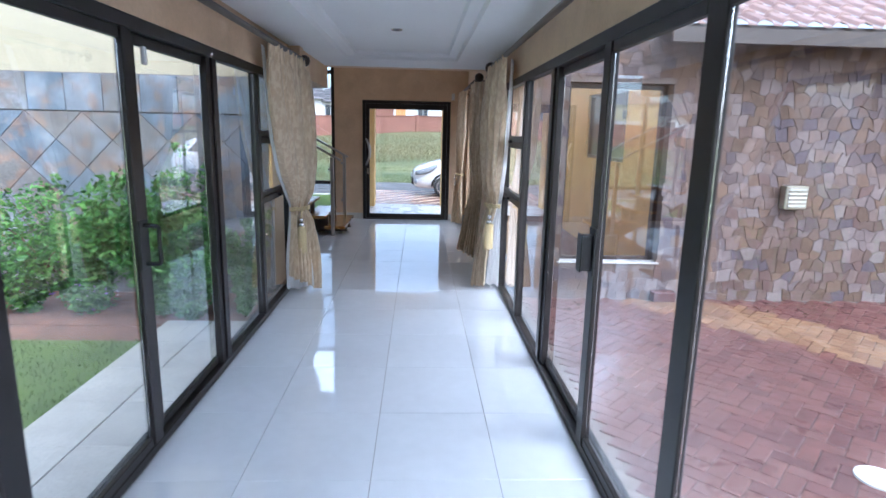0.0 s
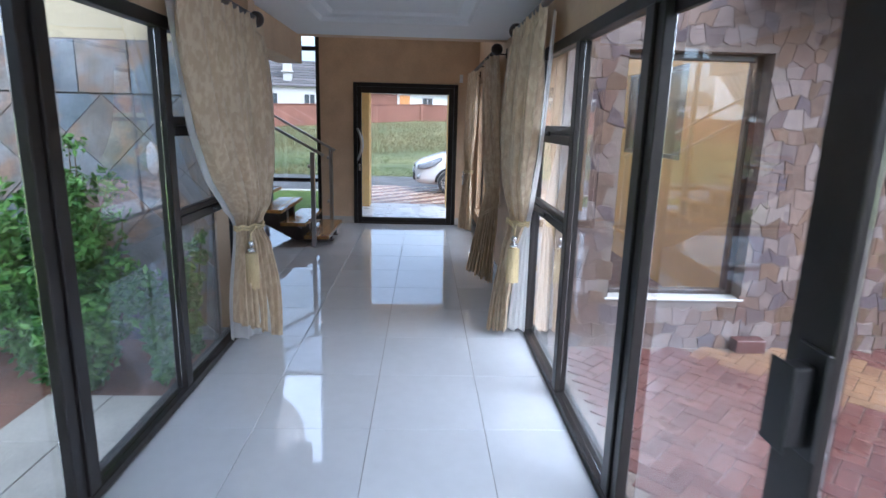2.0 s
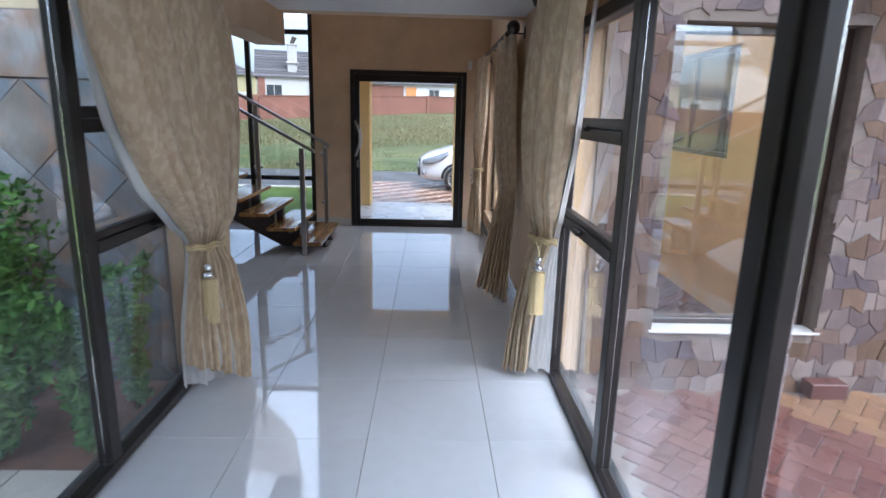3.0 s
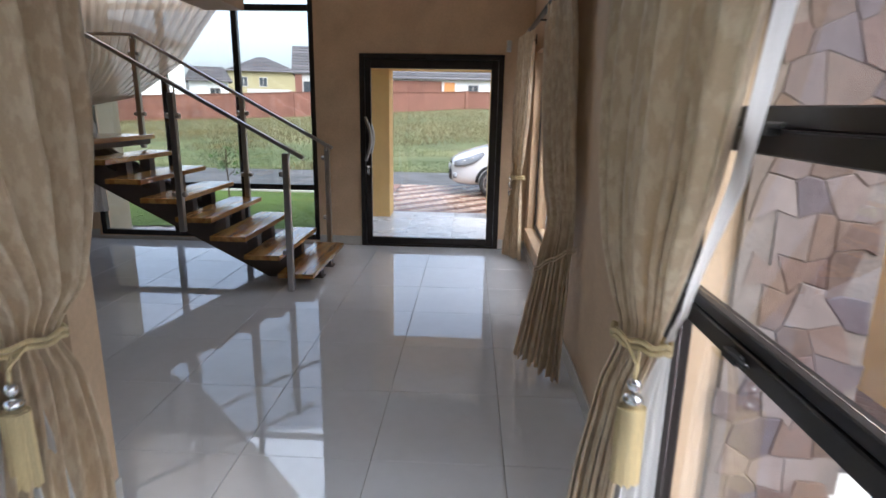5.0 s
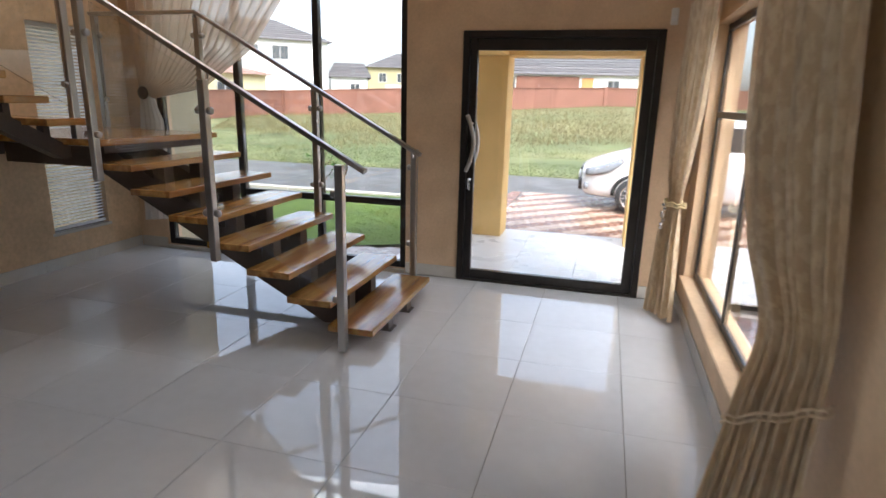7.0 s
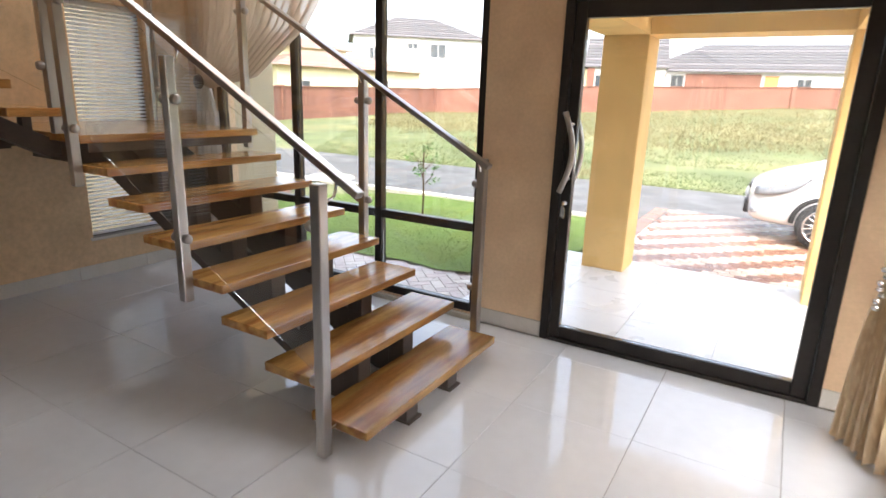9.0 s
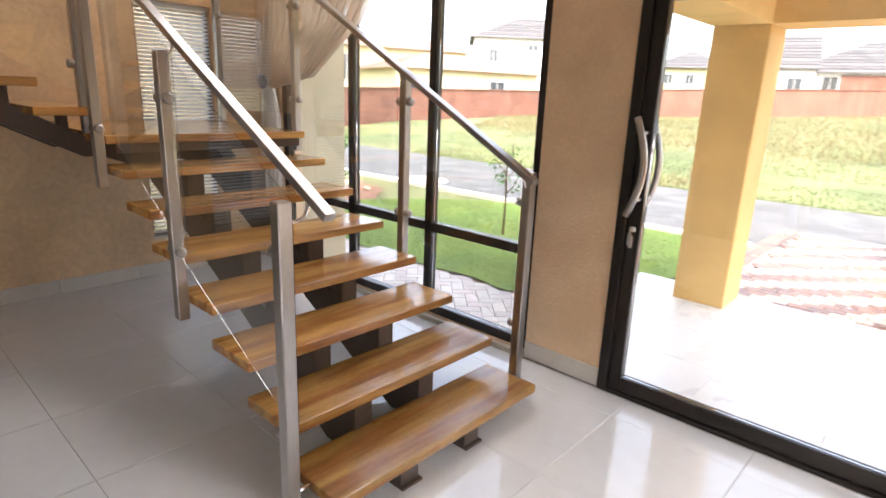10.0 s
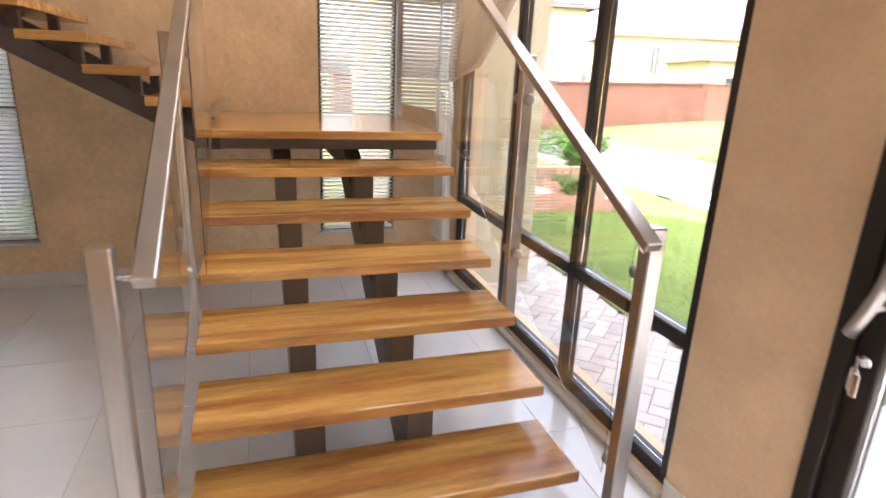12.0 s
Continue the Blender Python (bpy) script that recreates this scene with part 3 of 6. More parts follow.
# blind-covered windows in the back wall
def blind_window(name, y0, y1, z0=0.32, z1=2.1):
    w = thing(name, (X_BACK, (y0 + y1) / 2, z0), "narrow window in the back wall behind a venetian blind", "window", kind=WALL)
    for a in (y0, y1 - 0.03):
        b = bmesh.new()
        soft_box(b, X_BACK - 0.1, X_BACK - 0.06, a + 0.001, a + 0.029, z0, z1, 0.003)
        part("frame_upright", b, M_FRAME, w)
    for z in (z0, 1.2, z1 - 0.03):
        b = bmesh.new()
        soft_box(b, X_BACK - 0.1, X_BACK - 0.06, y0 + 0.031, y1 - 0.031, z + 0.001, z + 0.03, 0.003)
        part("frame_rail", b, M_FRAME, w)
    pane(w, (X_BACK - 0.083, X_BACK - 0.077, y0 + 0.031, y1 - 0.031, z0 + 0.031, z1 - 0.031))
    b = bmesh.new()
    soft_box(b, X_BACK - 0.06, X_BACK + 0.02, y0 - 0.02, y1 + 0.02, z0 - 0.02, z0 + 0.004, 0.004)
    part("window_sill", b, M_SKIRT, w)
    bl = thing("venetian_blind", (X_BACK - 0.03, (y0 + y1) / 2, z1), "white aluminium venetian blind, lowered and half closed", "blind", "blinds on the back wall")
    b = bmesh.new()
    soft_box(b, X_BACK - 0.045, X_BACK - 0.01, y0 + 0.012, y1 - 0.012, z1 - 0.04, z1 - 0.002, 0.003)
    part("headrail", b, M_BLIND, bl)
    slat = bmesh.new()
    ny = [y0 + 0.016, y1 - 0.016]
    rows = []
    for k in range(5):
        u = (k / 4 - 0.5)
        ang = radians(48)
        dx, dz = u * 0.026 * math.cos(ang), u * 0.026 * math.sin(ang) + 0.002 * (1 - 4 * u * u)
        rows.append([slat.verts.new((X_BACK - 0.028 + dx, y, dz)) for y in ny])
    for a, c in zip(rows, rows[1:]):
        slat.faces.new((a[0], a[1], c[1], c[0]))
    me = finish(slat, "slat", M_BLIND)
    z = z1 - 0.055
    while z > z0 + 0.06:
        ob = new("slat", me)
        ob.parent = bl
        ob.matrix_parent_inverse = bl.matrix_world.inverted()
        ob.location = (0, 0, z)
        z -= 0.029
    b = bmesh.new()
    soft_box(b, X_BACK - 0.042, X_BACK - 0.014, y0 + 0.014, y1 - 0.014, z0 + 0.02, z0 + 0.045, 0.003)
    part("bottom_rail", b, M_BLIND, bl)
    for f in (0.28, 0.72):
        b = bmesh.new()
        tube(b, (X_BACK - 0.012, y0 + f * (y1 - y0), z0 + 0.04), (X_BACK - 0.012, y0 + f * (y1 - y0), z1 - 0.03), 0.0018, seg=5)
        part("ladder_cord", b, M_BLIND, bl)
    return w


blind_window("window_5", 11.60, 12.18)
blind_window("window_6", 9.08, 9.70)


# ---- stairs: open timber treads on two steel stringers, steel posts, glass panels ----
SX, SG, SZ, SR = -0.918, 0.289, 0.127, 0.158
SY0, SY1 = 10.915, 12.136
stairs = thing("staircase", (-2.0, 11.5, 0), "open staircase with varnished wooden treads, steel posts and glass balustrade", "staircase")
T_TH = 0.045


def tread_mesh(dx, dy):
    b = bmesh.new()
    soft_box(b, 0, dx, 0, dy, -T_TH, 0, 0.007, seg=2)
    return finish(b, "tread", M_WOOD)


tread_me = tread_mesh(0.315, SY1 - SY0)


def place_part(me, name, parent, m, label=""):
    ob = new(name, me)
    ob.parent = parent
    ob.matrix_parent_inverse = parent.matrix_world.inverted()
    ob.matrix_basis = m
    return tagged(ob, label)


for k in range(7):
    place_part(tread_me, "tread", stairs, pose(SX - SG * k - 0.315, SY0, SZ + SR * k))
Z_LAND = SZ + SR * 7
X_LAND = -2.88
place_part(tread_mesh(1.3, SY1 - SY0), "landing", stairs, pose(X_LAND - 1.3, SY0, Z_LAND), "varnished wooden landing board")
# second flight, climbing along -y
SR2 = 0.14
tread2 = bmesh.new()
soft_box(tread2, 0, 1.19, 0, 0.29, -T_TH, 0, 0.007, seg=2)
tread2_me = finish(tread2, "tread", M_WOOD)
for k in range(7):
    place_part(tread2_me, "tread", stairs, pose(-4.18, 10.93 - 0.29 - 0.25 * k, Z_LAND + SR2 * (k + 1)))
# stringers: sloping plates with upright blocks under the treads
for yc in (11.28, 11.66):
    b = bmesh.new()
    x_bot = -1.05
    prism(b, [(x_bot, 0.0), (x_bot - 0.37, 0.0), (-3.3, Z_LAND - 0.235), (-4.16, Z_LAND - 0.235), (-4.16, Z_LAND - 0.085), (-3.15, Z_LAND - 0.085)], "y", yc - 0.045, yc + 0.045)
    part("stringer", b, M_STRINGER, stairs, "dark painted steel stringer")
    for k in range(7):
        b = bmesh.new()
        x = SX - SG * k - 0.065
        z = SZ + SR * k - T_TH
        zl = max(0.0, z - 0.2)
        soft_box(b, x - 0.05, x + 0.05, yc - 0.048, yc + 0.048, zl, z, 0.003)
        part("tread_bracket", b, M_STRINGER, stairs)
    b = bmesh.new()
    soft_box(b, SX - 0.135, SX + 0.005, yc - 0.055, yc + 0.055, 0.0, 0.012, 0.002)
    part("foot_plate", b, M_STRINGER, stairs)
b = bmesh.new()
soft_box(b, X_LAND - 0.1, X_LAND - 0.04, SY0 + 0.06, SY1 - 0.02, Z_LAND - 0.1, Z_LAND - T_TH - 0.001, 0.003)
part("landing_beam", b, M_STRINGER, stairs)
b = bmesh.new()
soft_box(b, -4.215, -4.17, SY0 + 0.06, SY1 + 0.08, Z_LAND - 0.16, Z_LAND - T_TH - 0.001, 0.003)
part("landing_beam", b, M_STRINGER, stairs)
for xc in (-3.245, -3.86):
    b = bmesh.new()
    prism(b, [(10.97, Z_LAND - 0.06), (10.97, Z_LAND - 0.14), (10.9, Z_LAND - 0.14), (9.0, Z_LAND + 0.87), (9.0, Z_LAND + 0.99)], "x", xc - 0.045, xc + 0.045)
    part("stringer", b, M_STRINGER, stairs, "dark painted steel stringer")
    for k in range(7):
        b = bmesh.new()
        y = 10.82 - 0.25 * k
        z = Z_LAND + SR2 * (k + 1) - T_TH
        soft_box(b, xc - 0.03, xc + 0.03, y - 0.025, y + 0.025, z - 0.13, z, 0.003)
        part("tread_bracket", b, M_STRINGER, stairs)


def post(x, y, z0, z1, clamps, along="x", sides=(-1, 1)):
    """A square tube with round glass clamps on the sides that face along the rail."""
    b = bmesh.new()
    soft_box(b, x - 0.025, x + 0.025, y - 0.025, y + 0.025, z0, z1, 0.004)
    p = part("post", b, M_STEEL, stairs, "brushed steel square post")
    for z in clamps:
        for sx in sides:
            b = bmesh.new()
            lathe(b, (x, y, z), [(0.021, sx * 0.026), (0.023, sx * 0.03), (0.023, sx * 0.052), (0.019, sx * 0.058), (0.004, sx * 0.058)], along, 14)
            part("glass_clamp", b, M_STEEL, p, "round steel glass clamp", smooth=True)
    return p


# x, y, foot and top of each post, with the heights of its clamps
NEAR_POSTS = ((-1.087, 10.838, 0.0, 1.17, (1.0, 0.34)), (-2.017, 10.886, 0.485, 1.635, (1.45, 0.805)), (-2.9, 10.886, 0.96, 2.12, (1.91, 1.27)))
FAR_POSTS = ((-1.078, 12.176, 0.0, 1.165, (1.02, 0.39)), (-1.945, 12.172, 0.5, 1.625, (1.46, 0.83)), (-3.03, 12.172, 1.09, 2.2, (2.03, 1.435)))
for x, y, z0, z1, cl in NEAR_POSTS + FAR_POSTS:
    post(x, y, z0, z1, cl, sides=(-1,) if z0 == 0.0 else (-1, 1))
FAR_Y = 12.172
post(-4.1, FAR_Y, Z_LAND, Z_LAND + 1.0, (Z_LAND + 0.25, Z_LAND + 0.8), sides=(1,))
post(-3.035, 10.885, Z_LAND + 0.003, Z_LAND + 1.16, (Z_LAND + 0.355, Z_LAND + 0.95), "y", (-1,))
post(-3.035, 9.95, Z_LAND + 0.47, Z_LAND + 1.68, (Z_LAND + 0.85, Z_LAND + 1.45), "y")


def flat_bar(pts, w, h, name, axis="y"):
    """A flat bar along a row of points, mitred, w across and h upright."""
    b = bmesh.new()
    rings = []
    side = Vector((0, 1, 0)) if axis == "y" else Vector((1, 0, 0))
    P = [Vector(p) for p in pts]
    for i, p in enumerate(P):
        d = (P[min(i + 1, len(P) - 1)] - P[max(i - 1, 0)]).normalized()
        u = d.cross(side).normalized()
        rings.append([b.verts.new(p + side * (sx * w / 2) + u * (sz * h / 2)) for sx, sz in ((-1, -1), (1, -1), (1, 1), (-1, 1))])
    for a, c in zip(rings, rings[1:]):
        for k in range(4):
            b.faces.new((a[k], a[(k + 1) % 4], c[(k + 1) % 4], c[k]))
    b.faces.new(rings[0])
    b.faces.new(rings[-1][::-1])
    bmesh.ops.bevel(b, geom=b.edges[:], offset=0.003, segments=1, affect="EDGES")
    return part(name, b, M_STEEL, stairs, "brushed steel handrail")


RS = SR / SG
near_r, far_r = 10.936, 12.13
z_r = 1.125
flat_bar([(-0.968, near_r, z_r), (-2.98, near_r, z_r + RS * 2.012)], 0.044, 0.03, "handrail")
flat_bar([(-1.012, far_r, z_r), (-3.0, far_r, z_r + RS * 1.988), (-4.1, far_r, z_r + RS * 1.988)], 0.05, 0.03, "handrail")
flat_bar([(-2.98, near_r - 0.06, z_r + RS * 2.01 + 0.02), (-2.98, 9.4, z_r + RS * 2.01 + 0.87)], 0.05, 0.03, "handrail", "x")
for posts, rail_y in ((NEAR_POSTS, near_r), (FAR_POSTS, far_r)):
    for x, y, z0, z1, cl in posts:
        sgn = 1 if rail_y > y else -1
        hz = z_r + RS * (-0.968 - x) - 0.018
        b = bmesh.new()
        sweep(b, [(x, y + sgn * 0.02, hz - 0.075), (x, (y + rail_y) / 2, hz - 0.074), (x, rail_y - sgn * 0.012, hz - 0.062), (x, rail_y, hz - 0.035), (x, rail_y, hz)], 0.007, 8)
        part("rail_bracket", b, M_CHROME, stairs, "curved chrome rail bracket", smooth=True)
# pins that hold the posts off the tread ends
for posts, edge_y in ((NEAR_POSTS, SY0 + 0.01), (FAR_POSTS, SY1 - 0.01)):
    for x, y, z0, z1, cl in posts:
        k = min(7, max(0, int((SX - x) / SG)))
        b = bmesh.new()
        tube(b, (x, y, SZ + SR * k - 0.022), (x, edge_y, SZ + SR * k - 0.022), 0.011, seg=10)
        part("standoff_pin", b, M_CHROME, stairs, "chrome standoff pin")
# glass panels held between the posts
for posts in (NEAR_POSTS, FAR_POSTS):
    for a, c in zip(posts, posts[1:]):
        b = bmesh.new()
        y = a[1] + (0.06 if a[1] < 11 else -0.03)
        y = min(max(y, 10.898), 12.15)
        prism(b, [(a[0] - 0.032, a[4][1] - 0.04), (c[0] + 0.032, c[4][1] - 0.04), (c[0] + 0.032, c[3] - 0.012), (a[0] - 0.032, a[3] - 0.012)], "y", y - 0.001, y + 0.001)
        part("glass_panel", b, M_GLASS, stairs, "clear glass balustrade panel", shadow=False)
b = bmesh.new()
box(b, -4.07, -3.065, FAR_Y - 0.004, FAR_Y + 0.004, Z_LAND + 0.1, Z_LAND + 0.9)
part("glass_panel", b, M_GLASS, stairs, "clear glass balustrade panel", shadow=False)
b = bmesh.new()
prism(b, [(10.85, Z_LAND + 0.22), (9.985, Z_LAND + 0.7), (9.985, Z_LAND + 1.55), (10.85, Z_LAND + 1.06)], "x", -3.039, -3.031)
part("glass_panel", b, M_GLASS, stairs, "clear glass balustrade panel", shadow=False)


# ---- curtains and rods ----
def curtain(label, sections, hem, folds, seed, group, lining=(), fringe="tassel", cord_drop=0.0):
    """A gathered curtain strung between two edges. sections: z, x and y of the leading edge, x and y of the other edge, depth of the
    folds, from the rod down; the narrowest is the waist. hem: heights of the hem at the two edges."""
    at = sections[-1]
    c = thing("curtain", ((at[1] + at[3]) / 2, (at[2] + at[4]) / 2, 0), label, "curtain", group)
    rng = random.Random(seed)
    ph = [rng.uniform(0, 6.28) for _ in range(8)]

    def section(rows, z):
        z = max(rows[-1][0], min(rows[0][0], z))
        for i, (p, q) in enumerate(zip(rows, rows[1:])):
            if z >= q[0]:
                k = (p[0] - z) / (p[0] - q[0])
                p0, q1 = rows[max(0, i - 1)], rows[min(len(rows) - 1, i + 2)]
                out = []
                for d in range(1, 6):
                    m0 = 0.5 * (q[d] - p0[d]) if i else q[d] - p[d]
                    m1 = 0.5 * (q1[d] - p[d]) if i + 2 < len(rows) else q[d] - p[d]
                    out.append((2 * k ** 3 - 3 * k * k + 1) * p[d] + (k ** 3 - 2 * k * k + k) * m0 + (3 * k * k - 2 * k ** 3) * q[d] + (k ** 3 - k * k) * m1)
                return out
        return rows[-1][1:]

    def sheet(rows, low, count):
        b = bmesh.new()
        nu, nv, top = count * 14, 72, rows[0][0]
        grid = []
        for j in range(nv + 1):
            row = []
            for i in range(nu + 1):
                u = i / nu
                w = 2 * math.pi * count * u
                foot = low[0] + (low[1] - low[0]) * u + 0.012 * math.sin(w * 0.5 + ph[5])
                z = top + (foot - top) * j / nv
                x0, y0, x1, y1, amp = section(rows, z)
                dx, dy = x1 - x0, y1 - y0
                d = max(0.05, math.hypot(dx, dy))
                turn = w + 0.9 * math.sin(0.37 * w + ph[0]) + 0.35 * math.sin(1.7 * z + ph[1] + 0.6 * w)
                f = (2.0 * abs(math.sin(0.5 * turn)) ** 0.8 - 1.1) * (1.0 + 0.35 * math.sin(0.29 * w + ph[2])) + 0.28 * math.sin(2.0 * turn + ph[3] + 1.2 * z) + 0.12 * math.sin(3.1 * turn + ph[4] - 2.0 * z)
                if z > top - 0.12:
                    f = 0.55 * f + 0.45 * math.sin(2.6 * w + ph[6])
                slip = 0.3 * amp * math.cos(turn)
                row.append(b.verts.new((x0 + dx * u - dy / d * amp * f + dx / d * slip, y0 + dy * u + dx / d * amp * f + dy / d * slip, max(0.006, z))))
            grid.append(row)
        for j in range(nv):
            for i in range(nu):
                b.faces.new((grid[j][i], grid[j][i + 1], grid[j + 1][i + 1], grid[j + 1][i]))
        return b

    part("cloth", sheet(sections, hem, folds), M_CURTAIN, c, smooth=True)
    if lining:
        part("lining", sheet(lining, (0.07, 0.05), 3), M_LINING, c, "plain white curtain lining", smooth=True)
    wz, wx0, wy0, wx1, wy1, _ = min(sections, key=lambda r: math.hypot(r[3] - r[1], r[4] - r[2]))
    cx, cy = (wx0 + wx1) / 2, (wy0 + wy1) / 2
    ux, uy = (wx1 - wx0), (wy1 - wy0)
    d = math.hypot(ux, uy)
    ux, uy = ux / d, uy / d
    b = bmesh.new()
    for lift in (0.0, -0.02):
        ring = []
        for i in range(33):
            a = 2 * math.pi * i / 32
            p, q = (d / 2 + 0.025) * math.cos(a), 0.052 * math.sin(a)
            ring.append((cx + ux * p - uy * q, cy + uy * p + ux * q, wz + lift + cord_drop * math.cos(a) + 0.006 * math.sin(7 * a)))
        sweep(b, ring, 0.009 if fringe else 0.004, 6)
    part("tieback", b, M_GOLD if fringe else M_CURTAIN, c, "twisted cream tieback cord")
    s = 1 if cx > 0 else -1
    tx, ty = cx - s * 0.035, cy - 0.1
    if fringe == "beads":
        tx, ty = cx - s * 0.075, cy - 0.02
        for k in range(7):
            b = bmesh.new()
            lathe(b, (tx + 0.01 * math.sin(k * 2.0), ty + 0.012 * math.cos(k * 1.7), wz - 0.02 - 0.028 * k), [(0.004, 0.014), (0.014, 0.008), (0.015, -0.006), (0.004, -0.014)], seg=10)
            part("bead", b, M_CHROME, c, "silvery tieback bead", smooth=True)
    elif fringe == "tassel":
        b = bmesh.new()
        sweep(b, [(tx - s * 0.02, ty + 0.06, wz), (tx, ty, wz - 0.05), (tx, ty, wz - 0.1)], 0.006, 6)
        sweep(b, [(tx + s * 0.02, ty + 0.05, wz), (tx + 0.004, ty, wz - 0.06), (tx, ty, wz - 0.1)], 0.005, 6)
        part("tassel_cord", b, M_GOLD, c)
        for k, r in ((0, 0.021), (1, 0.03)):
            b = bmesh.new()
            lathe(b, (tx, ty, wz - 0.115 - 0.047 * k), [(0.006, 0.022), (r * 0.8, 0.016), (r, 0.004), (r * 0.9, -0.01), (0.008, -0.022)], seg=16)
            part("tassel_head", b, M_CHROME, c, "silvery tassel head", smooth=True)
        b = bmesh.new()
        for i in range(44):
            a = 2 * math.pi * i / 44
            r = 0.037 + 0.003 * rng.random()
            tube(b, (tx + r * math.cos(a), ty + r * 0.8 * math.sin(a), wz - 0.185), (tx + r * 1.06 * math.cos(a), ty + r * 0.85 * math.sin(a), wz - 0.425 - 0.012 * rng.random()), 0.0042, seg=5)
        tube(b, (tx, ty, wz - 0.18), (tx, ty, wz - 0.42), 0.031, 0.033)
        part("tassel_fringe", b, M_GOLD, c, "gold thread tassel fringe")
    return c


def curtain_rod(x, y0, y1, z, label, wall_x, ends=(1,)):
    r = thing("curtain_rod", (x, y0, z), label, "curtain rod")
    b = bmesh.new()
    tube(b, (x, y0, z), (x, y1, z), 0.021, seg=18)
    part("pole", b, M_WOOD_ROD, r, smooth=True)
    for e in ends:
        y = y1 if e > 0 else y0
        b = bmesh.new()
        prof = [(0.026, 0.0), (0.03, 0.008), (0.026, 0.016), (0.034, 0.02), (0.052, 0.038), (0.056, 0.056), (0.05, 0.078), (0.03, 0.092), (0.006, 0.097)]
        lathe(b, (x, y, z), [(rr, e * h) for rr, h in prof], "y", 20)
        part("finial", b, M_WOOD_ROD, r, "turned dark wooden ball finial", smooth=True)
    for y in (y0 + 0.12, (y0 + y1) / 2, y1 - 0.1):
        b = bmesh.new()
        sx = sorted((wall_x, x))
        soft_box(b, sx[0], sx[1], y - 0.012, y + 0.012, z - 0.03, z - 0.018, 0.003)
        soft_box(b, wall_x - 0.006, wall_x + 0.006, y - 0.025, y + 0.025, z - 0.06, z + 0.03, 0.003)
        part("rod_bracket", b, M_WOOD_ROD, r)
    return r


curtain_rod(-0.93, 0.9, 8.05, 2.235, "long dark wooden curtain rod along the glazed passage", -1.072)
curtain_rod(0.92, 0.9, 8.2, 2.235, "long dark wooden curtain rod along the glazed passage", 1.047)
curtain_rod(0.93, 9.55, 12.42, 2.25, "dark wooden curtain rod over the hall side window", 1.047, (-1,))

LEFT_FALL = ((2.235, -0.93, 6.8, -0.92, 8.15, 0.032), (1.9, -0.95, 6.88, -0.9, 8.12, 0.056), (1.5, -0.955, 7.05, -0.88, 8.08, 0.056), (1.2, -0.965, 7.28, -0.87, 8.03, 0.05),
             (0.97, -0.98, 7.56, -0.87, 7.97, 0.034), (0.84, -1.0, 7.7, -0.9, 7.88, 0.02), (0.7, -1.01, 7.66, -0.86, 7.9, 0.034), (0.35, -1.0, 7.56, -0.8, 7.88, 0.042), (0.0, -0.99, 7.55, -0.79, 7.84, 0.044))
LEFT_LINING = ((2.2, -0.98, 6.75, -1.02, 6.95, 0.01), (1.5, -1.0, 6.98, -1.03, 7.2, 0.01), (1.2, -1.005, 7.2, -1.03, 7.42, 0.01), (0.97, -1.01, 7.5, -1.03, 7.65, 0.01), (0.84, -1.02, 7.68, -1.0, 7.8, 0.012), (0.35, -1.035, 7.56, -0.88, 7.8, 0.03), (0.0, -1.03, 7.54, -0.85, 7.8, 0.034))
RIGHT_FALL = ((2.235, 0.93, 7.2, 0.91, 8.25, 0.03), (1.75, 0.95, 7.37, 0.89, 8.2, 0.05), (1.4, 0.95, 7.46, 0.885, 8.17, 0.048), (1.15, 0.955, 7.6, 0.885, 8.08, 0.04),
              (0.99, 0.975, 7.72, 0.89, 8.0, 0.024), (0.89, 0.98, 7.8, 0.9, 7.94, 0.018), (0.7, 0.945, 7.83, 0.87, 7.99, 0.024), (0.35, 0.915, 7.86, 0.81, 8.0, 0.03), (0.0, 0.9, 7.87, 0.765, 7.97, 0.034))
RIGHT_LINING = ((2.2, 0.97, 7.19, 1.02, 7.4, 0.008), (1.4, 0.985, 7.44, 1.025, 7.6, 0.01), (1.0, 0.99, 7.7, 1.03, 7.8, 0.008), (0.89, 0.985, 7.79, 1.025, 7.84, 0.006), (0.7, 0.94, 7.83, 1.03, 7.86, 0.008), (0.0, 0.9, 7.86, 1.035, 7.88, 0.01))
HALL_FALL = ((2.25, 0.92, 10.4, 0.95, 9.6, 0.03), (1.9, 0.91, 10.33, 0.97, 9.52, 0.038), (1.4, 0.91, 10.2, 0.985, 9.45, 0.038), (1.1, 0.905, 9.95, 1.0, 9.4, 0.032), (0.92, 0.89, 9.64, 1.005, 9.38, 0.022),
             (0.7, 0.84, 9.59, 0.995, 9.37, 0.03), (0.4, 0.77, 9.53, 0.98, 9.35, 0.036), (0.0, 0.68, 9.46, 0.95, 9.27, 0.04))
CORNER_FALL = ((2.25, 0.95, 11.55, 0.9, 12.42, 0.03), (1.6, 0.95, 11.75, 0.88, 12.42, 0.036), (1.1, 0.95, 12.0, 0.87, 12.4, 0.03), (0.87, 0.95, 12.15, 0.88, 12.32, 0.018), (0.6, 0.95, 12.08, 0.84, 12.35, 0.03), (0.0, 0.96, 12.0, 0.8, 12.3, 0.035))
curtain("beige damask passage curtain tied back with a gold tassel", LEFT_FALL, (0.2, 0.008), 8, 3, "passage curtains", LEFT_LINING)
curtain("beige damask passage curtain tied back, showing its white lining", RIGHT_FALL, (0.05, 0.03), 8, 8, "passage curtains", RIGHT_LINING)
curtain("beige damask hall curtain swept to the wall, tied low", HALL_FALL, (0.1, 0.012), 8, 12, "hall side curtains", fringe="", cord_drop=0.1)
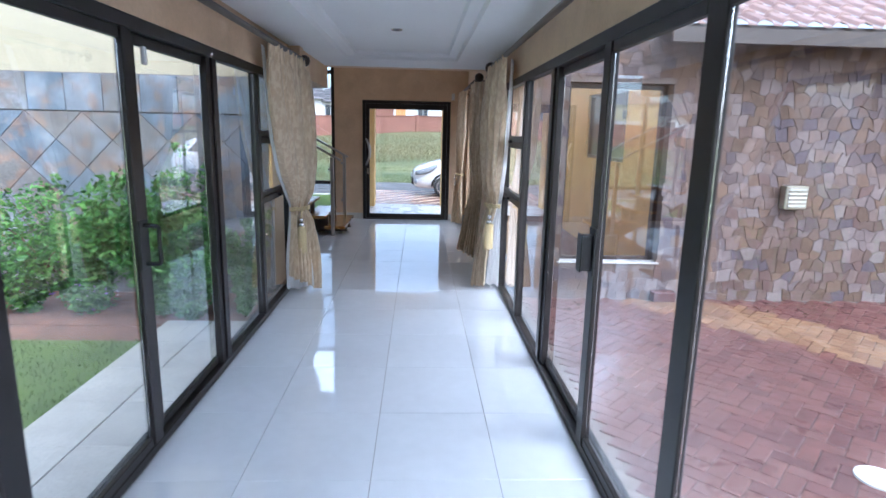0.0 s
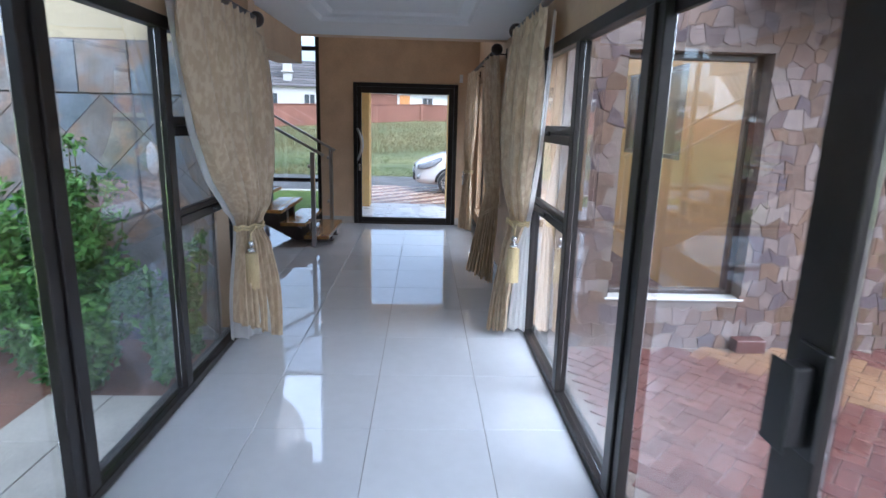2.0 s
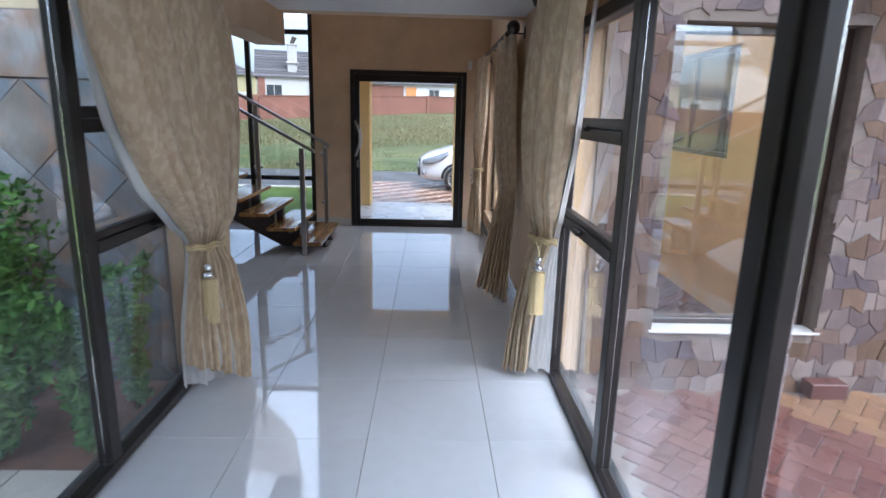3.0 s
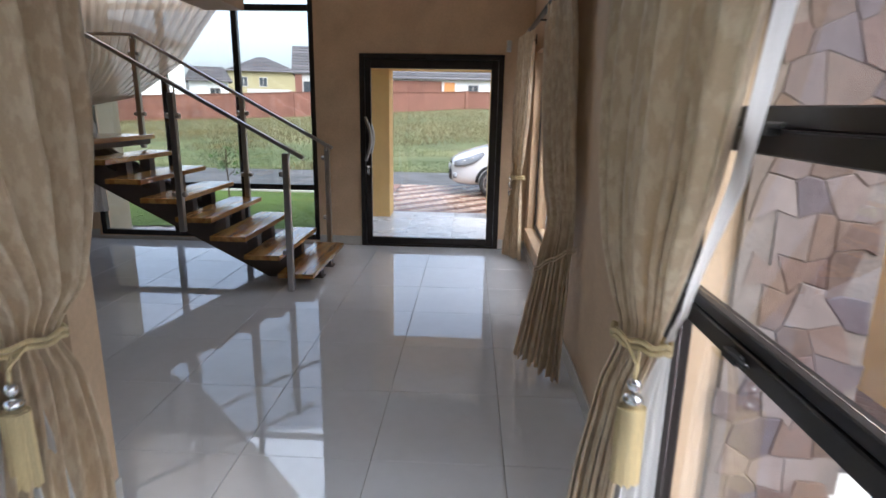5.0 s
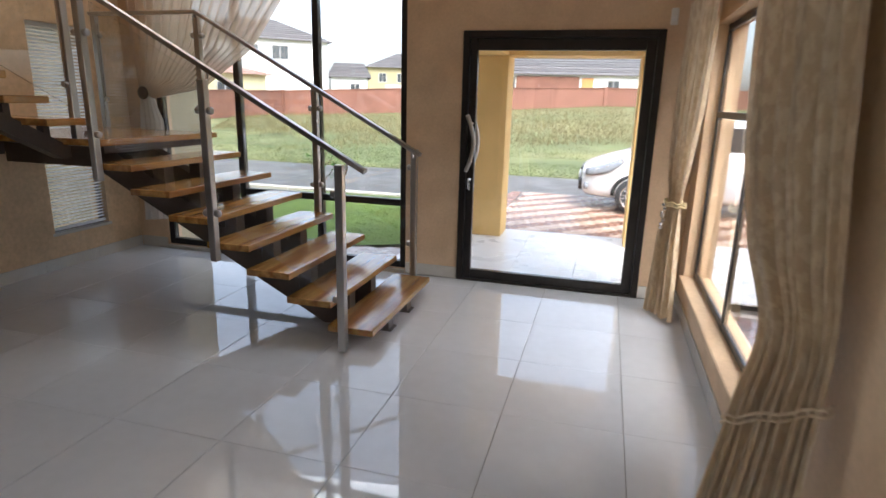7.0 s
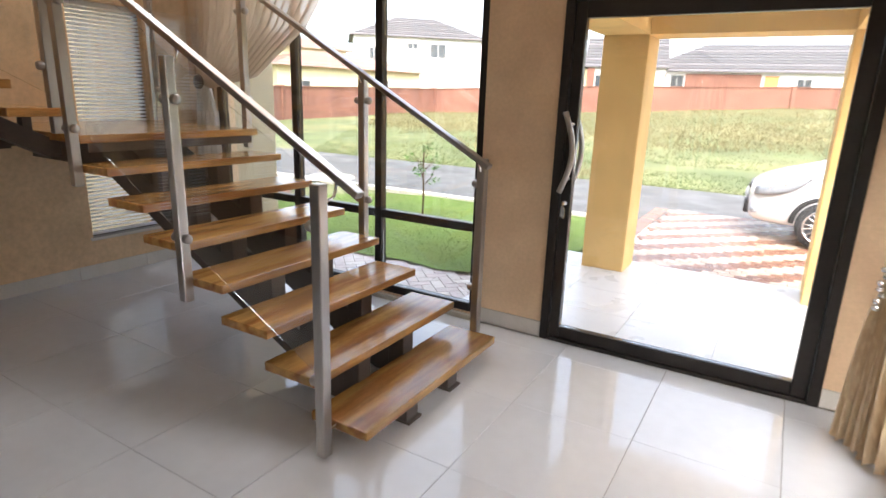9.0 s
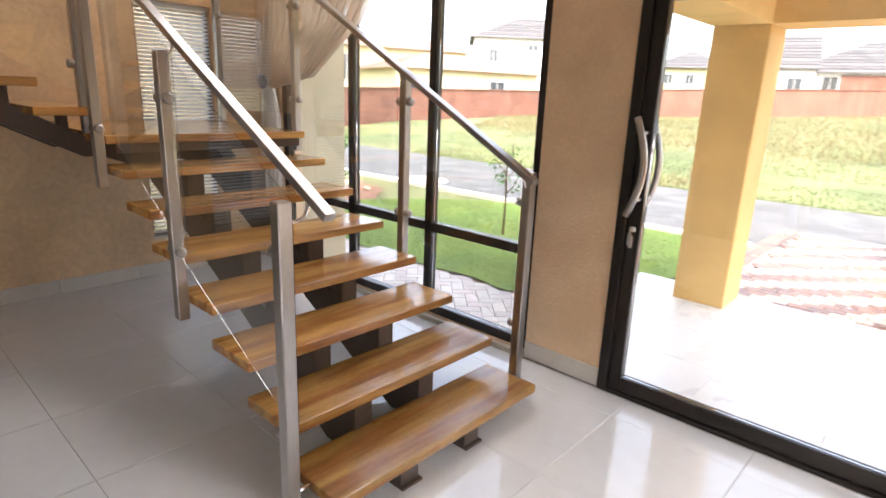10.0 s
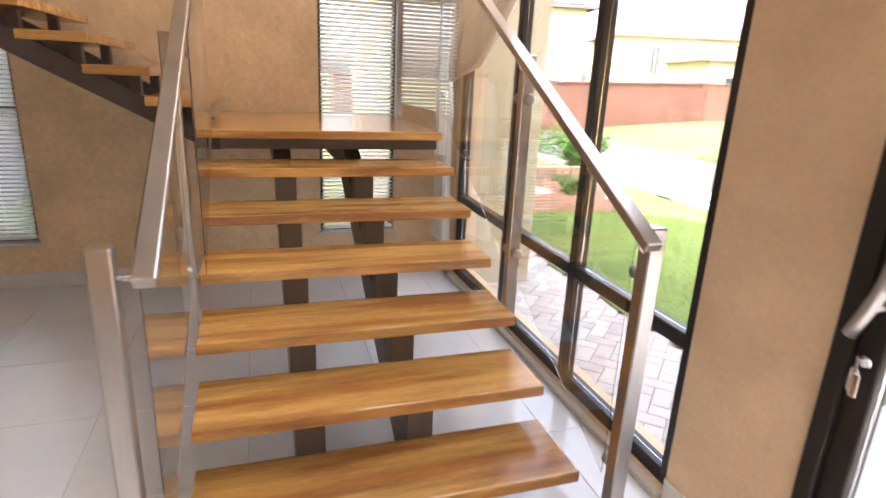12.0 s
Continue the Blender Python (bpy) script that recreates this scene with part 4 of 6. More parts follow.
curtain("beige damask hall curtain in the window corner with beads", CORNER_FALL, (0.03, 0.02), 7, 21, "hall side curtains", fringe="beads")

# the sheer drape on the tall window, swept to a holdback
sheer = thing("sheer_curtain", (-3.87, 12.48, 0.3), "sheer beige voile swept aside on a tall window", "curtain")
rng = random.Random(5)


def voile(rows, folds, amp, nm, mat=None):
    """rows: (z0 at the left edge, x0, z1 at the right edge, x1) from top to bottom; the cloth is strung between them."""
    b = bmesh.new()
    nu, grid = folds * 10, []
    steps_v = 14
    for (xa, za, xb_, zb), (xc_, zc, xd, zd) in zip(rows, rows[1:]):
        for j in range(steps_v):
            k = j / steps_v
            p0 = (xa + (xc_ - xa) * k, za + (zc - za) * k)
            p1 = (xb_ + (xd - xb_) * k, zb + (zd - zb) * k)
            grid.append((p0, p1))
    grid.append(((rows[-1][0], rows[-1][1]), (rows[-1][2], rows[-1][3])))
    vs = []
    for j, (p0, p1) in enumerate(grid):
        row = []
        width = math.hypot(p1[0] - p0[0], p1[1] - p0[1])
        for i in range(nu + 1):
            u = i / nu
            w = 2 * math.pi * folds * u
            y = 12.47 + amp * (math.sin(w + 0.04 * j) + 0.4 * math.sin(2.1 * w + 1.3)) * (0.5 + min(1.0, width))
            row.append(b.verts.new((p0[0] + (p1[0] - p0[0]) * u, y, p0[1] + (p1[1] - p0[1]) * u)))
        vs.append(row)
    for r0, r1 in zip(vs, vs[1:]):
        for i in range(nu):
            b.faces.new((r0[i], r0[i + 1], r1[i + 1], r1[i]))
    part(nm, b, mat or M_SHEER, sheer, smooth=True)


voile([(-4.1, 4.5, -1.5, 4.5), (-4.1, 3.2, -1.7, 3.2), (-4.05, 2.4, -2.36, 2.4), (-4.0, 2.0, -2.72, 1.95), (-3.97, 1.75, -3.25, 1.6), (-3.95, 1.56, -3.8, 1.5)], 16, 0.018, "upper_drape")
voile([(-3.95, 1.56, -3.8, 1.5), (-4.0, 1.3, -3.72, 1.3), (-4.05, 0.8, -3.72, 0.8), (-4.06, 0.3, -3.7, 0.34)], 5, 0.03, "lower_drape", mat=M_VOILE)
b = bmesh.new()
lathe(b, (-3.88, 12.57, 1.55), [(0.012, 0.0), (0.012, -0.13), (0.05, -0.135), (0.062, -0.15), (0.05, -0.165), (0.01, -0.17)], "y", 18)
part("holdback", b, M_WOOD_ROD, sheer, "round dark wooden holdback", smooth=True)
b = bmesh.new()
tube(b, (-4.15, 12.47, 4.5), (-1.3, 12.47, 4.5), 0.02, seg=14)
for x in (-4.1, -2.6, -1.4):
    soft_box(b, x - 0.012, x + 0.012, 12.47, 12.6, 4.47, 4.485, 0.003)
part("pole", b, M_WOOD_ROD, sheer)

# ---- small fittings ----
sw = thing("light_switch", (1.047, 8.95, 1.38), "steel two-gang light switch plate on the wall", "switch")
b = bmesh.new()
soft_box(b, 1.036, 1.0495, 8.89, 9.02, 1.38, 1.53, 0.003)
part("plate", b, M_SWITCH, sw)
for y in (8.925, 8.985):
    b = bmesh.new()
    soft_box(b, 1.0325, 1.0365, y - 0.014, y + 0.014, 1.43, 1.48, 0.003)
    part("rocker", b, M_SWITCH, sw)
sn = thing("alarm_sensor", (0.79, 12.56, 2.13), "white wall alarm sensor above the door corner", "sensor")
b = bmesh.new()
soft_box(b, 0.765, 0.815, 12.535, 12.579, 2.13, 2.245, 0.008, seg=2)
part("housing", b, M_WHITE, sn)
b = bmesh.new()
soft_box(b, 0.773, 0.807, 12.529, 12.536, 2.15, 2.19, 0.004)
part("lens", b, M_BLIND, sn)
for y in (2.6, 5.0, 7.35):
    dl = thing("downlight", (0.0, y, Z_PASS + 0.07), "small round recessed ceiling downlight, off", "ceiling light", "passage downlights")
    b = bmesh.new()
    lathe(b, (0, y, Z_PASS + 0.07), [(0.032, 0.002), (0.032, -0.004), (0.046, -0.008), (0.05, -0.002), (0.05, 0.002)], seg=24)
    part("trim_ring", b, M_CHROME, dl, smooth=True)
    b = bmesh.new()
    lathe(b, (0, y, Z_PASS + 0.068), [(0.028, 0.0), (0.028, -0.003), (0.014, -0.009), (0.004, -0.01)], seg=20)
    part("bulb", b, M_BLACK, dl)


# ---- outside: courtyard with stone cladding (towards +x) ----
def lattice_stones(x0, x1, z0, z1, w, h, jit, skip, seed):
    """Irregular stones in loose courses; yields outlines that share their corners."""
    def corner(i, j):
        r = random.Random(seed * 1000003 + i * 1009 + j)
        edge_z = j in (0, rows)
        return (x0 + i * w / 2 + r.uniform(-jit, jit) * w, z0 + j * h + (0 if edge_z else r.uniform(-jit, jit) * h))
    rows, cols = int(round((z1 - z0) / h)), int(round((x1 - x0) / w))
    h = (z1 - z0) / rows
    for j in range(rows):
        for i in range(cols):
            a = 2 * i + (j % 2)
            if a + 2 > 2 * cols:
                continue
            pts = [corner(a, j), corner(a + 1, j), corner(a + 2, j), corner(a + 2, j + 1), corner(a + 1, j + 1), corner(a, j + 1)]
            cx, cz = sum(p[0] for p in pts) / 6, sum(p[1] for p in pts) / 6
            if skip(cx, cz, pts):
                continue
            yield cx, cz, pts


def stone_block(b, cx, cz, pts, y, gap, deep, rng):
    """One stone, faceted, standing off the plane y towards -y."""
    def ring(k, dy):
        out = []
        for px, pz in pts:
            dx, dz = px - cx, pz - cz
            d = math.hypot(dx, dz)
            f = max(0.2, (d - gap - k) / d)
            out.append(b.verts.new((cx + dx * f, y - dy, cz + dz * f)))
        return out
    r0, r1, r2 = ring(0, -0.01), ring(0.001, deep * 0.7), ring(0.004, deep)
    for a, c in ((r0, r1), (r1, r2)):
        for i in range(6):
            b.faces.new((a[i], a[(i + 1) % 6], c[(i + 1) % 6], c[i]))
    tx, tz = rng.uniform(-0.03, 0.03), rng.uniform(-0.03, 0.03)
    for v in r2:
        v.co.y += tx * (v.co.x - cx) + tz * (v.co.z - cz)
    b.faces.new(r2)


Y_STONE = 7.97
OX0, OX1, OZ0, OZ1 = 1.68, 2.72, 0.29, 2.1     # opening in the stone wall
stone_wall = single("wall_stone", boxes((1.25, OX0, Y_STONE, 8.3, -0.16, 2.62), (OX1, 9.5, Y_STONE, 8.3, -0.16, 2.62), (OX0, OX1, Y_STONE, 8.3, -0.16, OZ0), (OX0, OX1, Y_STONE, 8.3, OZ1, 2.62)),
                    M_MORTAR, "courtyard wall clad in irregular brown and grey stones", "wall", kind=WALL)
st_w = thing("window_7", (2.28, 8.05, OZ0), "brown-framed window in the stone wall with a pale sill", "window", kind=WALL)
for r in ((OX0, OX0 + 0.05, OZ0, OZ1), (OX1 - 0.05, OX1, OZ0, OZ1), (OX0 + 0.051, OX1 - 0.051, OZ1 - 0.05, OZ1), (OX0 + 0.051, OX1 - 0.051, OZ0, OZ0 + 0.04)):
    b = bmesh.new()
    soft_box(b, r[0] + 0.001, r[1] - 0.001, 8.1, 8.16, r[2] + 0.001, r[3] - 0.001, 0.004)
    part("frame_bar", b, M_WOOD_ROD, st_w)
pane(st_w, (OX0 + 0.051, OX1 - 0.051, 8.127, 8.133, OZ0 + 0.041, OZ1 - 0.051))
b = bmesh.new()
soft_box(b, OX0 - 0.02, OX1 + 0.02, 7.955, 8.1, OZ0 - 0.014, OZ0 + 0.003, 0.003)
part("window_sill", b, M_SKIRT, st_w, "pale glazed window sill")
# the yellow yard wall seen through it, with its own window
yard = wall("wall_yard", "yellow plastered yard wall with a dark window", [
    (2.86, 3.06, 8.3, 9.62, -0.2, 2.6), (2.86, 3.06, 11.35, 12.6, -0.2, 2.6), (2.86, 3.06, 9.62, 11.35, -0.2, 1.24), (2.86, 3.06, 9.62, 11.35, 2.2, 2.6)], M_PLASTER_OUT)
yw = thing("window_8", (2.9, 10.5, 1.24), "dark-framed yard window reflecting the sky", "window", kind=WALL)
for r in ((9.62, 9.68, 1.24, 2.2), (11.29, 11.35, 1.24, 2.2), (10.46, 10.51, 1.24, 2.2)):
    b = bmesh.new()
    soft_box(b, 2.89, 2.94, r[0] + 0.001, r[1] - 0.001, r[2], r[3], 0.004)
    part("frame_bar", b, M_WOOD_ROD, yw)
for z in (1.24, 2.15):
    b = bmesh.new()
    soft_box(b, 2.89, 2.94, 9.681, 10.459, z + 0.001, z + 0.049, 0.004)
    soft_box(b, 2.89, 2.94, 10.511, 11.289, z + 0.001, z + 0.049, 0.004)
    part("frame_rail", b, M_WOOD_ROD, yw)
pane(yw, (2.912, 2.918, 9.68, 11.29, 1.29, 2.15), mat=M_DARKGLASS)

# vent light on the stone wall
vl = thing("bulkhead_light", (4.04, 7.93, 0.89), "grey slatted outdoor wall light on the stones", "wall light")
b = bmesh.new()
soft_box(b, 3.93, 4.17, 7.86, 7.955, 0.89, 1.13, 0.008)
part("housing", b, M_SWITCH, vl)
for k in range(5):
    b = bmesh.new()
    soft_box(b, 3.965, 4.15, 7.848, 7.862, 0.915 + 0.041 * k, 0.94 + 0.041 * k, 0.003)
    part("slat", b, M_CONC, vl)

# tiled roof above the stone wall
roof = single("roof_courtyard", boxes((2.5, 9.6, 7.64, 8.3, 2.58, 2.615)), M_STRINGER, "terracotta tiled roof edge over the courtyard", "roof", kind=WALL)
b = bmesh.new()
for r in range(4):
    y0, z0 = 7.62 + r * 0.3, 2.62 + r * 0.14
    for c in range(30):
        x0 = 2.55 + c * 0.235
        prof = [(0.0, 0.0), (0.03, 0.035), (0.08, 0.05), (0.13, 0.035), (0.16, 0.0), (0.235, -0.005)]
        lo = [b.verts.new((x0 + px, y0 - 0.03, z0 + pz)) for px, pz in prof]
        hi = [b.verts.new((x0 + px, y0 + 0.3, z0 + 0.14 + pz - 0.012)) for px, pz in prof]
        un = [b.verts.new((x0 + px, y0 - 0.03, z0 + pz - 0.018)) for px, pz in prof]
        for i in range(5):
            b.faces.new((lo[i], lo[i + 1], hi[i + 1], hi[i]))
            b.faces.new((un[i], un[i + 1], lo[i + 1], lo[i]))
rt = part("roof_tiles", b, M_ROOF_RED, roof)
tagged(rt, "terracotta roof tiles", kind="stuff")
b = bmesh.new()
soft_box(b, 2.5, 9.6, 7.6, 7.64, 2.44, 2.58, 0.005)
part("fascia_board", b, M_STRINGER, roof)

dc = bmesh.new()
lathe(dc, (2.58, 4.75, OUT), [(0.11, 0.0), (0.11, 0.012), (0.1, 0.016), (0.03, 0.014), (0.005, 0.016)], seg=28)
single("drain_cover", dc, M_WHITE, "round white drain cover in the paving", "drain cover")

lbk = bmesh.new()
soft_box(lbk, 2.67, 2.9, 7.84, 7.95, OUT - 0.002, OUT + 0.1, 0.006)
single("loose_brick", lbk, M_PAVE_RED, "loose red brick lying against the stone wall", "brick")

# ---- outside: garden with slate wall (towards -x) ----
Y_SLATE = 7.97
slate_wall = single("wall_slate", boxes((-9.0, -1.27, Y_SLATE, 8.3, -0.16, 2.06)), M_SLATE_JOINT, "garden wall clad in diagonal slate tiles", "wall", kind=WALL)
wall("wall_upper_left", "cream roughcast wall above the slate", [(-9.0, -1.27, 7.985, 8.3, 2.06, 5.0)], M_CREAM)
wall("wall_garden_end", "cream roughcast garden wall", [(-9.2, -9.0, -4.0, 8.3, -0.16, 3.0)], M_CREAM)

# ---- porch and front yard ----
porch = single("porch_floor", boxes((-1.6, 1.2, 12.78, 14.92, -0.16, -0.03)), M_PORCH, "pale tiled porch floor", "pavement", kind=WALL)


def column(x0, x1, y0, y1, z1, nm="porch_column"):
    b = bmesh.new()
    soft_box(b, x0, x1, y0, y1, -0.022, z1, 0.012, seg=2)
    return single(nm, b, M_PLASTER_OUT, "square yellow plastered porch column", "column", "porch columns")


column(-1.13, -0.74, 14.46, 14.86, 2.06)
column(0.68, 1.07, 14.46, 14.86, 2.06)
wall("wall_porch_beam", "yellow plastered beams of the porch roof", [(-1.13, 1.07, 14.46, 14.86, 2.06, 2.5), (-1.13, -0.74, 12.78, 14.46, 2.06, 2.5), (0.68, 1.07, 12.78, 14.46, 2.06, 2.5)], M_PLASTER_OUT)
single("ceiling_porch", boxes((-1.2, 1.15, 12.78, 15.0, 2.5, 2.6)), M_CEILING, "porch roof slab", "ceiling", kind=WALL)
pl = bmesh.new()
soft_box(pl, -4.6, -3.95, 12.8, 13.3, -0.16, 5.2, 0.012, seg=2)
single("outer_pillar", pl, M_CREAM, "cream plastered pillar beside the tall window", "column")
single("wall_house_front", boxes((-9.0, -4.6, 12.6, 12.8, -0.16, 5.3)), M_CREAM, "cream plastered house front", "wall", kind=WALL)
road = single("road", boxes((-60, 60, 17.5, 21.3, -0.2, -0.115)), M_ROAD, "worn grey asphalt road, damp", "road", kind=WALL)
kb = bmesh.new()
for i in range(60):
    soft_box(kb, -61.3 + i * 1.0, -60.31 + i * 1.0, 17.3, 17.45, -0.2, -0.085, 0.012)
kerb = single("kerb", kb, M_CONC, "pale concrete kerb stones", "kerb", kind=WALL)
# lawn: an even green sheet with an uneven front edge and real blades
LAWN_EDGE = -6.3


def lawn_far(x):
    return 17.1 - 1.7 * max(0.0, (-4.4 - x) / 1.9) ** 2


lb = bmesh.new()
front = [(-1.5 + (LAWN_EDGE + 1.5) * i / 24, 13.72 + 0.04 * math.sin(i * 1.3) + 0.25 * max(0.0, 1 - i / 4)) for i in range(25)]
lo = [lb.verts.new((x, y, -0.088)) for x, y in front]
hi = [lb.verts.new((x + (0.25 if i == 0 else 0), lawn_far(x), -0.088)) for i, (x, y) in enumerate(front)]
for i in range(24):
    lb.faces.new((lo[i], hi[i], hi[i + 1], lo[i + 1]))
single("lawn", lb, M_LAWN, "bright green front lawn", "lawn", kind=WALL)


def blades(name, label, spots, hgt, wid, mat, seed, cat="grass"):
    rng = random.Random(seed)
    vs, fs = [], []
    for x, y, z in spots:
        a = rng.uniform(0, 6.28)
        hh = hgt * rng.uniform(0.5, 1.2)
        lx, ly = rng.uniform(-0.5, 0.5) * hh, rng.uniform(-0.5, 0.5) * hh
        dx, dy = math.cos(a) * wid, math.sin(a) * wid
        n = len(vs)
        vs += [(x - dx, y - dy, z), (x + dx, y + dy, z), (x + lx * 0.4 + dx * 0.6, y + ly * 0.4 + dy * 0.6, z + hh * 0.6), (x + lx, y + ly, z + hh)]
        fs += [(n, n + 1, n + 2), (n, n + 2, n + 3)]
    me = bpy.data.meshes.new(name)
    me.from_pydata(vs, [], fs)
    me.materials.append(mat)
    return tagged(new(name, me), label, cat, kind="stuff")


rng = random.Random(9)
blades("lawn_grass", "short bright lawn grass blades", [(x, 13.76 + (lawn_far(x) - 13.8) * rng.random(), -0.09) for x in [-1.5 + (LAWN_EDGE + 1.5) * rng.random() for _ in range(22000)]], 0.014, 0.004, M_LAWN, 4)
green_spots, straw_spots = [], []
for _ in range(120000):
    y = 21.4 + 42 * rng.random() ** 1.8
    x = rng.uniform(-0.62, 0.42) * (y - 3)
    track = 24.6 + 0.25 * math.sin(0.5 * x)
    if abs(y - track) < 0.55 + 0.3 * noise.noise(Vector((x * 0.5, 3.0, 0))) and x > -3.5:
        continue
    patch = noise.noise(Vector((x * 0.22, y * 0.16, 5.0)))
    straw = (y - 28.5) / 6.0 + 1.2 * patch + rng.uniform(-0.5, 0.5) > 0
    (straw_spots if straw else green_spots).append((x, y, ground_height(x, y) - 0.05))
M_FIELD = ramp_material("field_grass", [(0.072, 0.107, 0.028), (0.081, 0.115, 0.032), (0.098, 0.122, 0.038), (0.069, 0.103, 0.027), (0.090, 0.115, 0.035)], 0.8, vary=0.1, bump=0.0, source="island")
M_STRAW = ramp_material("straw_grass", [(0.158, 0.134, 0.061), (0.186, 0.153, 0.072), (0.138, 0.126, 0.053), (0.198, 0.160, 0.078), (0.130, 0.122, 0.049)], 0.8, vary=0.1, bump=0.0, source="island")
blades("field_grass", "tall green wild grass in the open plot", green_spots, 0.06, 0.01, M_FIELD, 6)
blades("straw_grass", "tall pale yellow seeding grass in the open plot", straw_spots, 0.17, 0.012, M_STRAW, 7)



# ---- driveway stripes and courtyard herringbone, joined where they are many ----
def paver(b, cx, cy, ang, w, l, z, gap=0.006):
    m = Matrix.Translation((cx, cy, z)) @ Matrix.Rotation(ang, 4, "Z")
    hw, hl = w / 2 - gap / 2, l / 2 - gap / 2
    lo = [b.verts.new(m @ Vector((x, y, -0.03))) for x, y in ((-hw, -hl), (hw, -hl), (hw, hl), (-hw, hl))]
    mi = [b.verts.new(m @ Vector((x, y, -0.004))) for x, y in ((-hw, -hl), (hw, -hl), (hw, hl), (-hw, hl))]
    k = 0.004
    hi = [b.verts.new(m @ Vector((x, y, 0))) for x, y in ((-hw + k, -hl + k), (hw - k, -hl + k), (hw - k, hl - k), (-hw + k, hl - k))]
    for p, q in ((lo, mi), (mi, hi)):
        for i in range(4):
            b.faces.new((p[i], p[(i + 1) % 4], q[(i + 1) % 4], q[i]))
    b.faces.new(hi)


def herringbone(x0, x1, y0, y1, w=0.1):
    """Places and turns of two-to-one bricks in a herringbone bond laid at 45 degrees."""
    r = Matrix.Rotation(radians(45), 2)
    cx, cy = (x0 + x1) / 2, (y0 + y1) / 2
    n = int(max(x1 - x0, y1 - y0) / w) + 4
    for i in range(-n, n):
        for j in range(-n, n):
            k = (i - j) % 4
            if k == 0:
                p, a = Vector(((i + 1) * w, (j + 0.5) * w)), radians(90)
            elif k == 3:
                p, a = Vector(((i + 0.5) * w, (j + 1.0) * w)), 0.0
            else:
                continue
            q = r @ p
            if x0 < q.x + cx < x1 and y0 < q.y + cy < y1:
                yield q.x + cx, q.y + cy, a + radians(45)


court = single("pavement_courtyard", boxes((1.15, 9.5, -4.0, 7.97, -0.2, OUT - 0.012), (1.25, 2.86, 8.3, 12.7, -0.2, OUT - 0.012)), M_MORTAR, "red herringbone brick paving, damp", "pavement", kind=WALL)
near_spots, rest_b = [], bmesh.new()
rng = random.Random(2)
for x, y, a in herringbone(1.25, 7.4, 2.4, 7.95):
    z = OUT + rng.uniform(-0.002, 0.002)
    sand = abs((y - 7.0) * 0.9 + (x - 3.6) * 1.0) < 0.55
    if 1.3 < x < 3.0 and 5.2 < y < 7.5 and len(near_spots) < 290 and not sand:
        near_spots.append((x, y, z, a))
    elif not sand:
        paver(rest_b, x, y, a, 0.1, 0.2, z)
rest = part("paving_bricks", rest_b, M_PAVE_RED_S, court)
tagged(rest, "red paving bricks", kind="stuff")
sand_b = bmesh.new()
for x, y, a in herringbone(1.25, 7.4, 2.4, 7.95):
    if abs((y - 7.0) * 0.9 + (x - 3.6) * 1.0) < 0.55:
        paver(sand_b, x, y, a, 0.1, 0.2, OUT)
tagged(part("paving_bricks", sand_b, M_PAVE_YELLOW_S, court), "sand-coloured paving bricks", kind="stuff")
yb = bmesh.new()
for x, y, a in herringbone(1.3, 2.85, 8.35, 12.6):
    paver(yb, x, y, a, 0.1, 0.2, OUT)
tagged(part("paving_bricks", yb, M_PAVE_RED_S, court), "red paving bricks of the yard", kind="stuff")

drive = single("pavement_drive", boxes((1.2, 9.0, 12.7, 14.92, -0.25, OUT - 0.02), (-1.3, 9.0, 14.92, 17.5, -0.25, OUT - 0.02), (-8.0, -1.3, 12.8, 14.1, -0.25, OUT - 0.02), (-1.6, -1.3, 14.1, 14.92, -0.25, OUT - 0.02)), M_PAVE_PALE_S, "striped red and cream brick driveway, wet", "pavement", kind=WALL)
red_b, cream_b, mauve_b, pale_b = bmesh.new(), bmesh.new(), bmesh.new(), bmesh.new()


def drive_bricks(x0, x1, y0, y1, ok):
    for x, y, a in herringbone(x0, x1, y0, y1):
        if ok(x, y):
            paver(mauve_b if (((x + y) / 0.42) % 1.0) < 0.45 else pale_b, x, y, a, 0.1, 0.2, OUT, 0.003)


def stepped_stripes(x0, x1, y0, y1):
    """Short bricks in courses, each course shifted by one width, so that the two colours run in stepped diagonals."""
    r = random.Random(31)
    for j in range(int((y1 - y0) / 0.1)):
        y = y0 + 0.05 + 0.1 * j
        for i in range(-40, int((x1 - x0) / 0.15) + 2):
            x = x0 + 0.15 * i + 0.1 * j % 24.0 - 12.0 * (0.1 * j > 12)
            if not x0 + 0.28 < x < x1:
                continue
            paver(red_b if i % 4 < 2 else cream_b, x, y, radians(90), 0.1, 0.15, OUT + r.uniform(-0.002, 0.002), 0.005)
        for k in range(2):
            paver(red_b, x0 + 0.05 + 0.1 * k, y, 0.0, 0.1, 0.1, OUT, 0.005)


stepped_stripes(-1.28, 6.0, 14.94, 18.8)
stepped_stripes(1.25, 6.0, 14.0, 14.92)
drive_bricks(-6.0, -1.3, 12.82, 13.8, lambda x, y: y < 13.74)
tagged(part("paving_bricks", red_b, M_PAVE_DRIVE_S, drive), "brown-red paving bricks in stripes", kind="stuff")
tagged(part("paving_bricks", mauve_b, M_PAVE_MAUVE_S, drive), "mauve-grey paving bricks in zigzags", kind="stuff")
tagged(part("paving_bricks", pale_b, M_PAVE_PALE_S, drive), "pale paving bricks", kind="stuff")
tagged(part("paving_bricks", cream_b, M_PAVE_CREAM_S, drive), "cream paving bricks in stripes", kind="stuff")


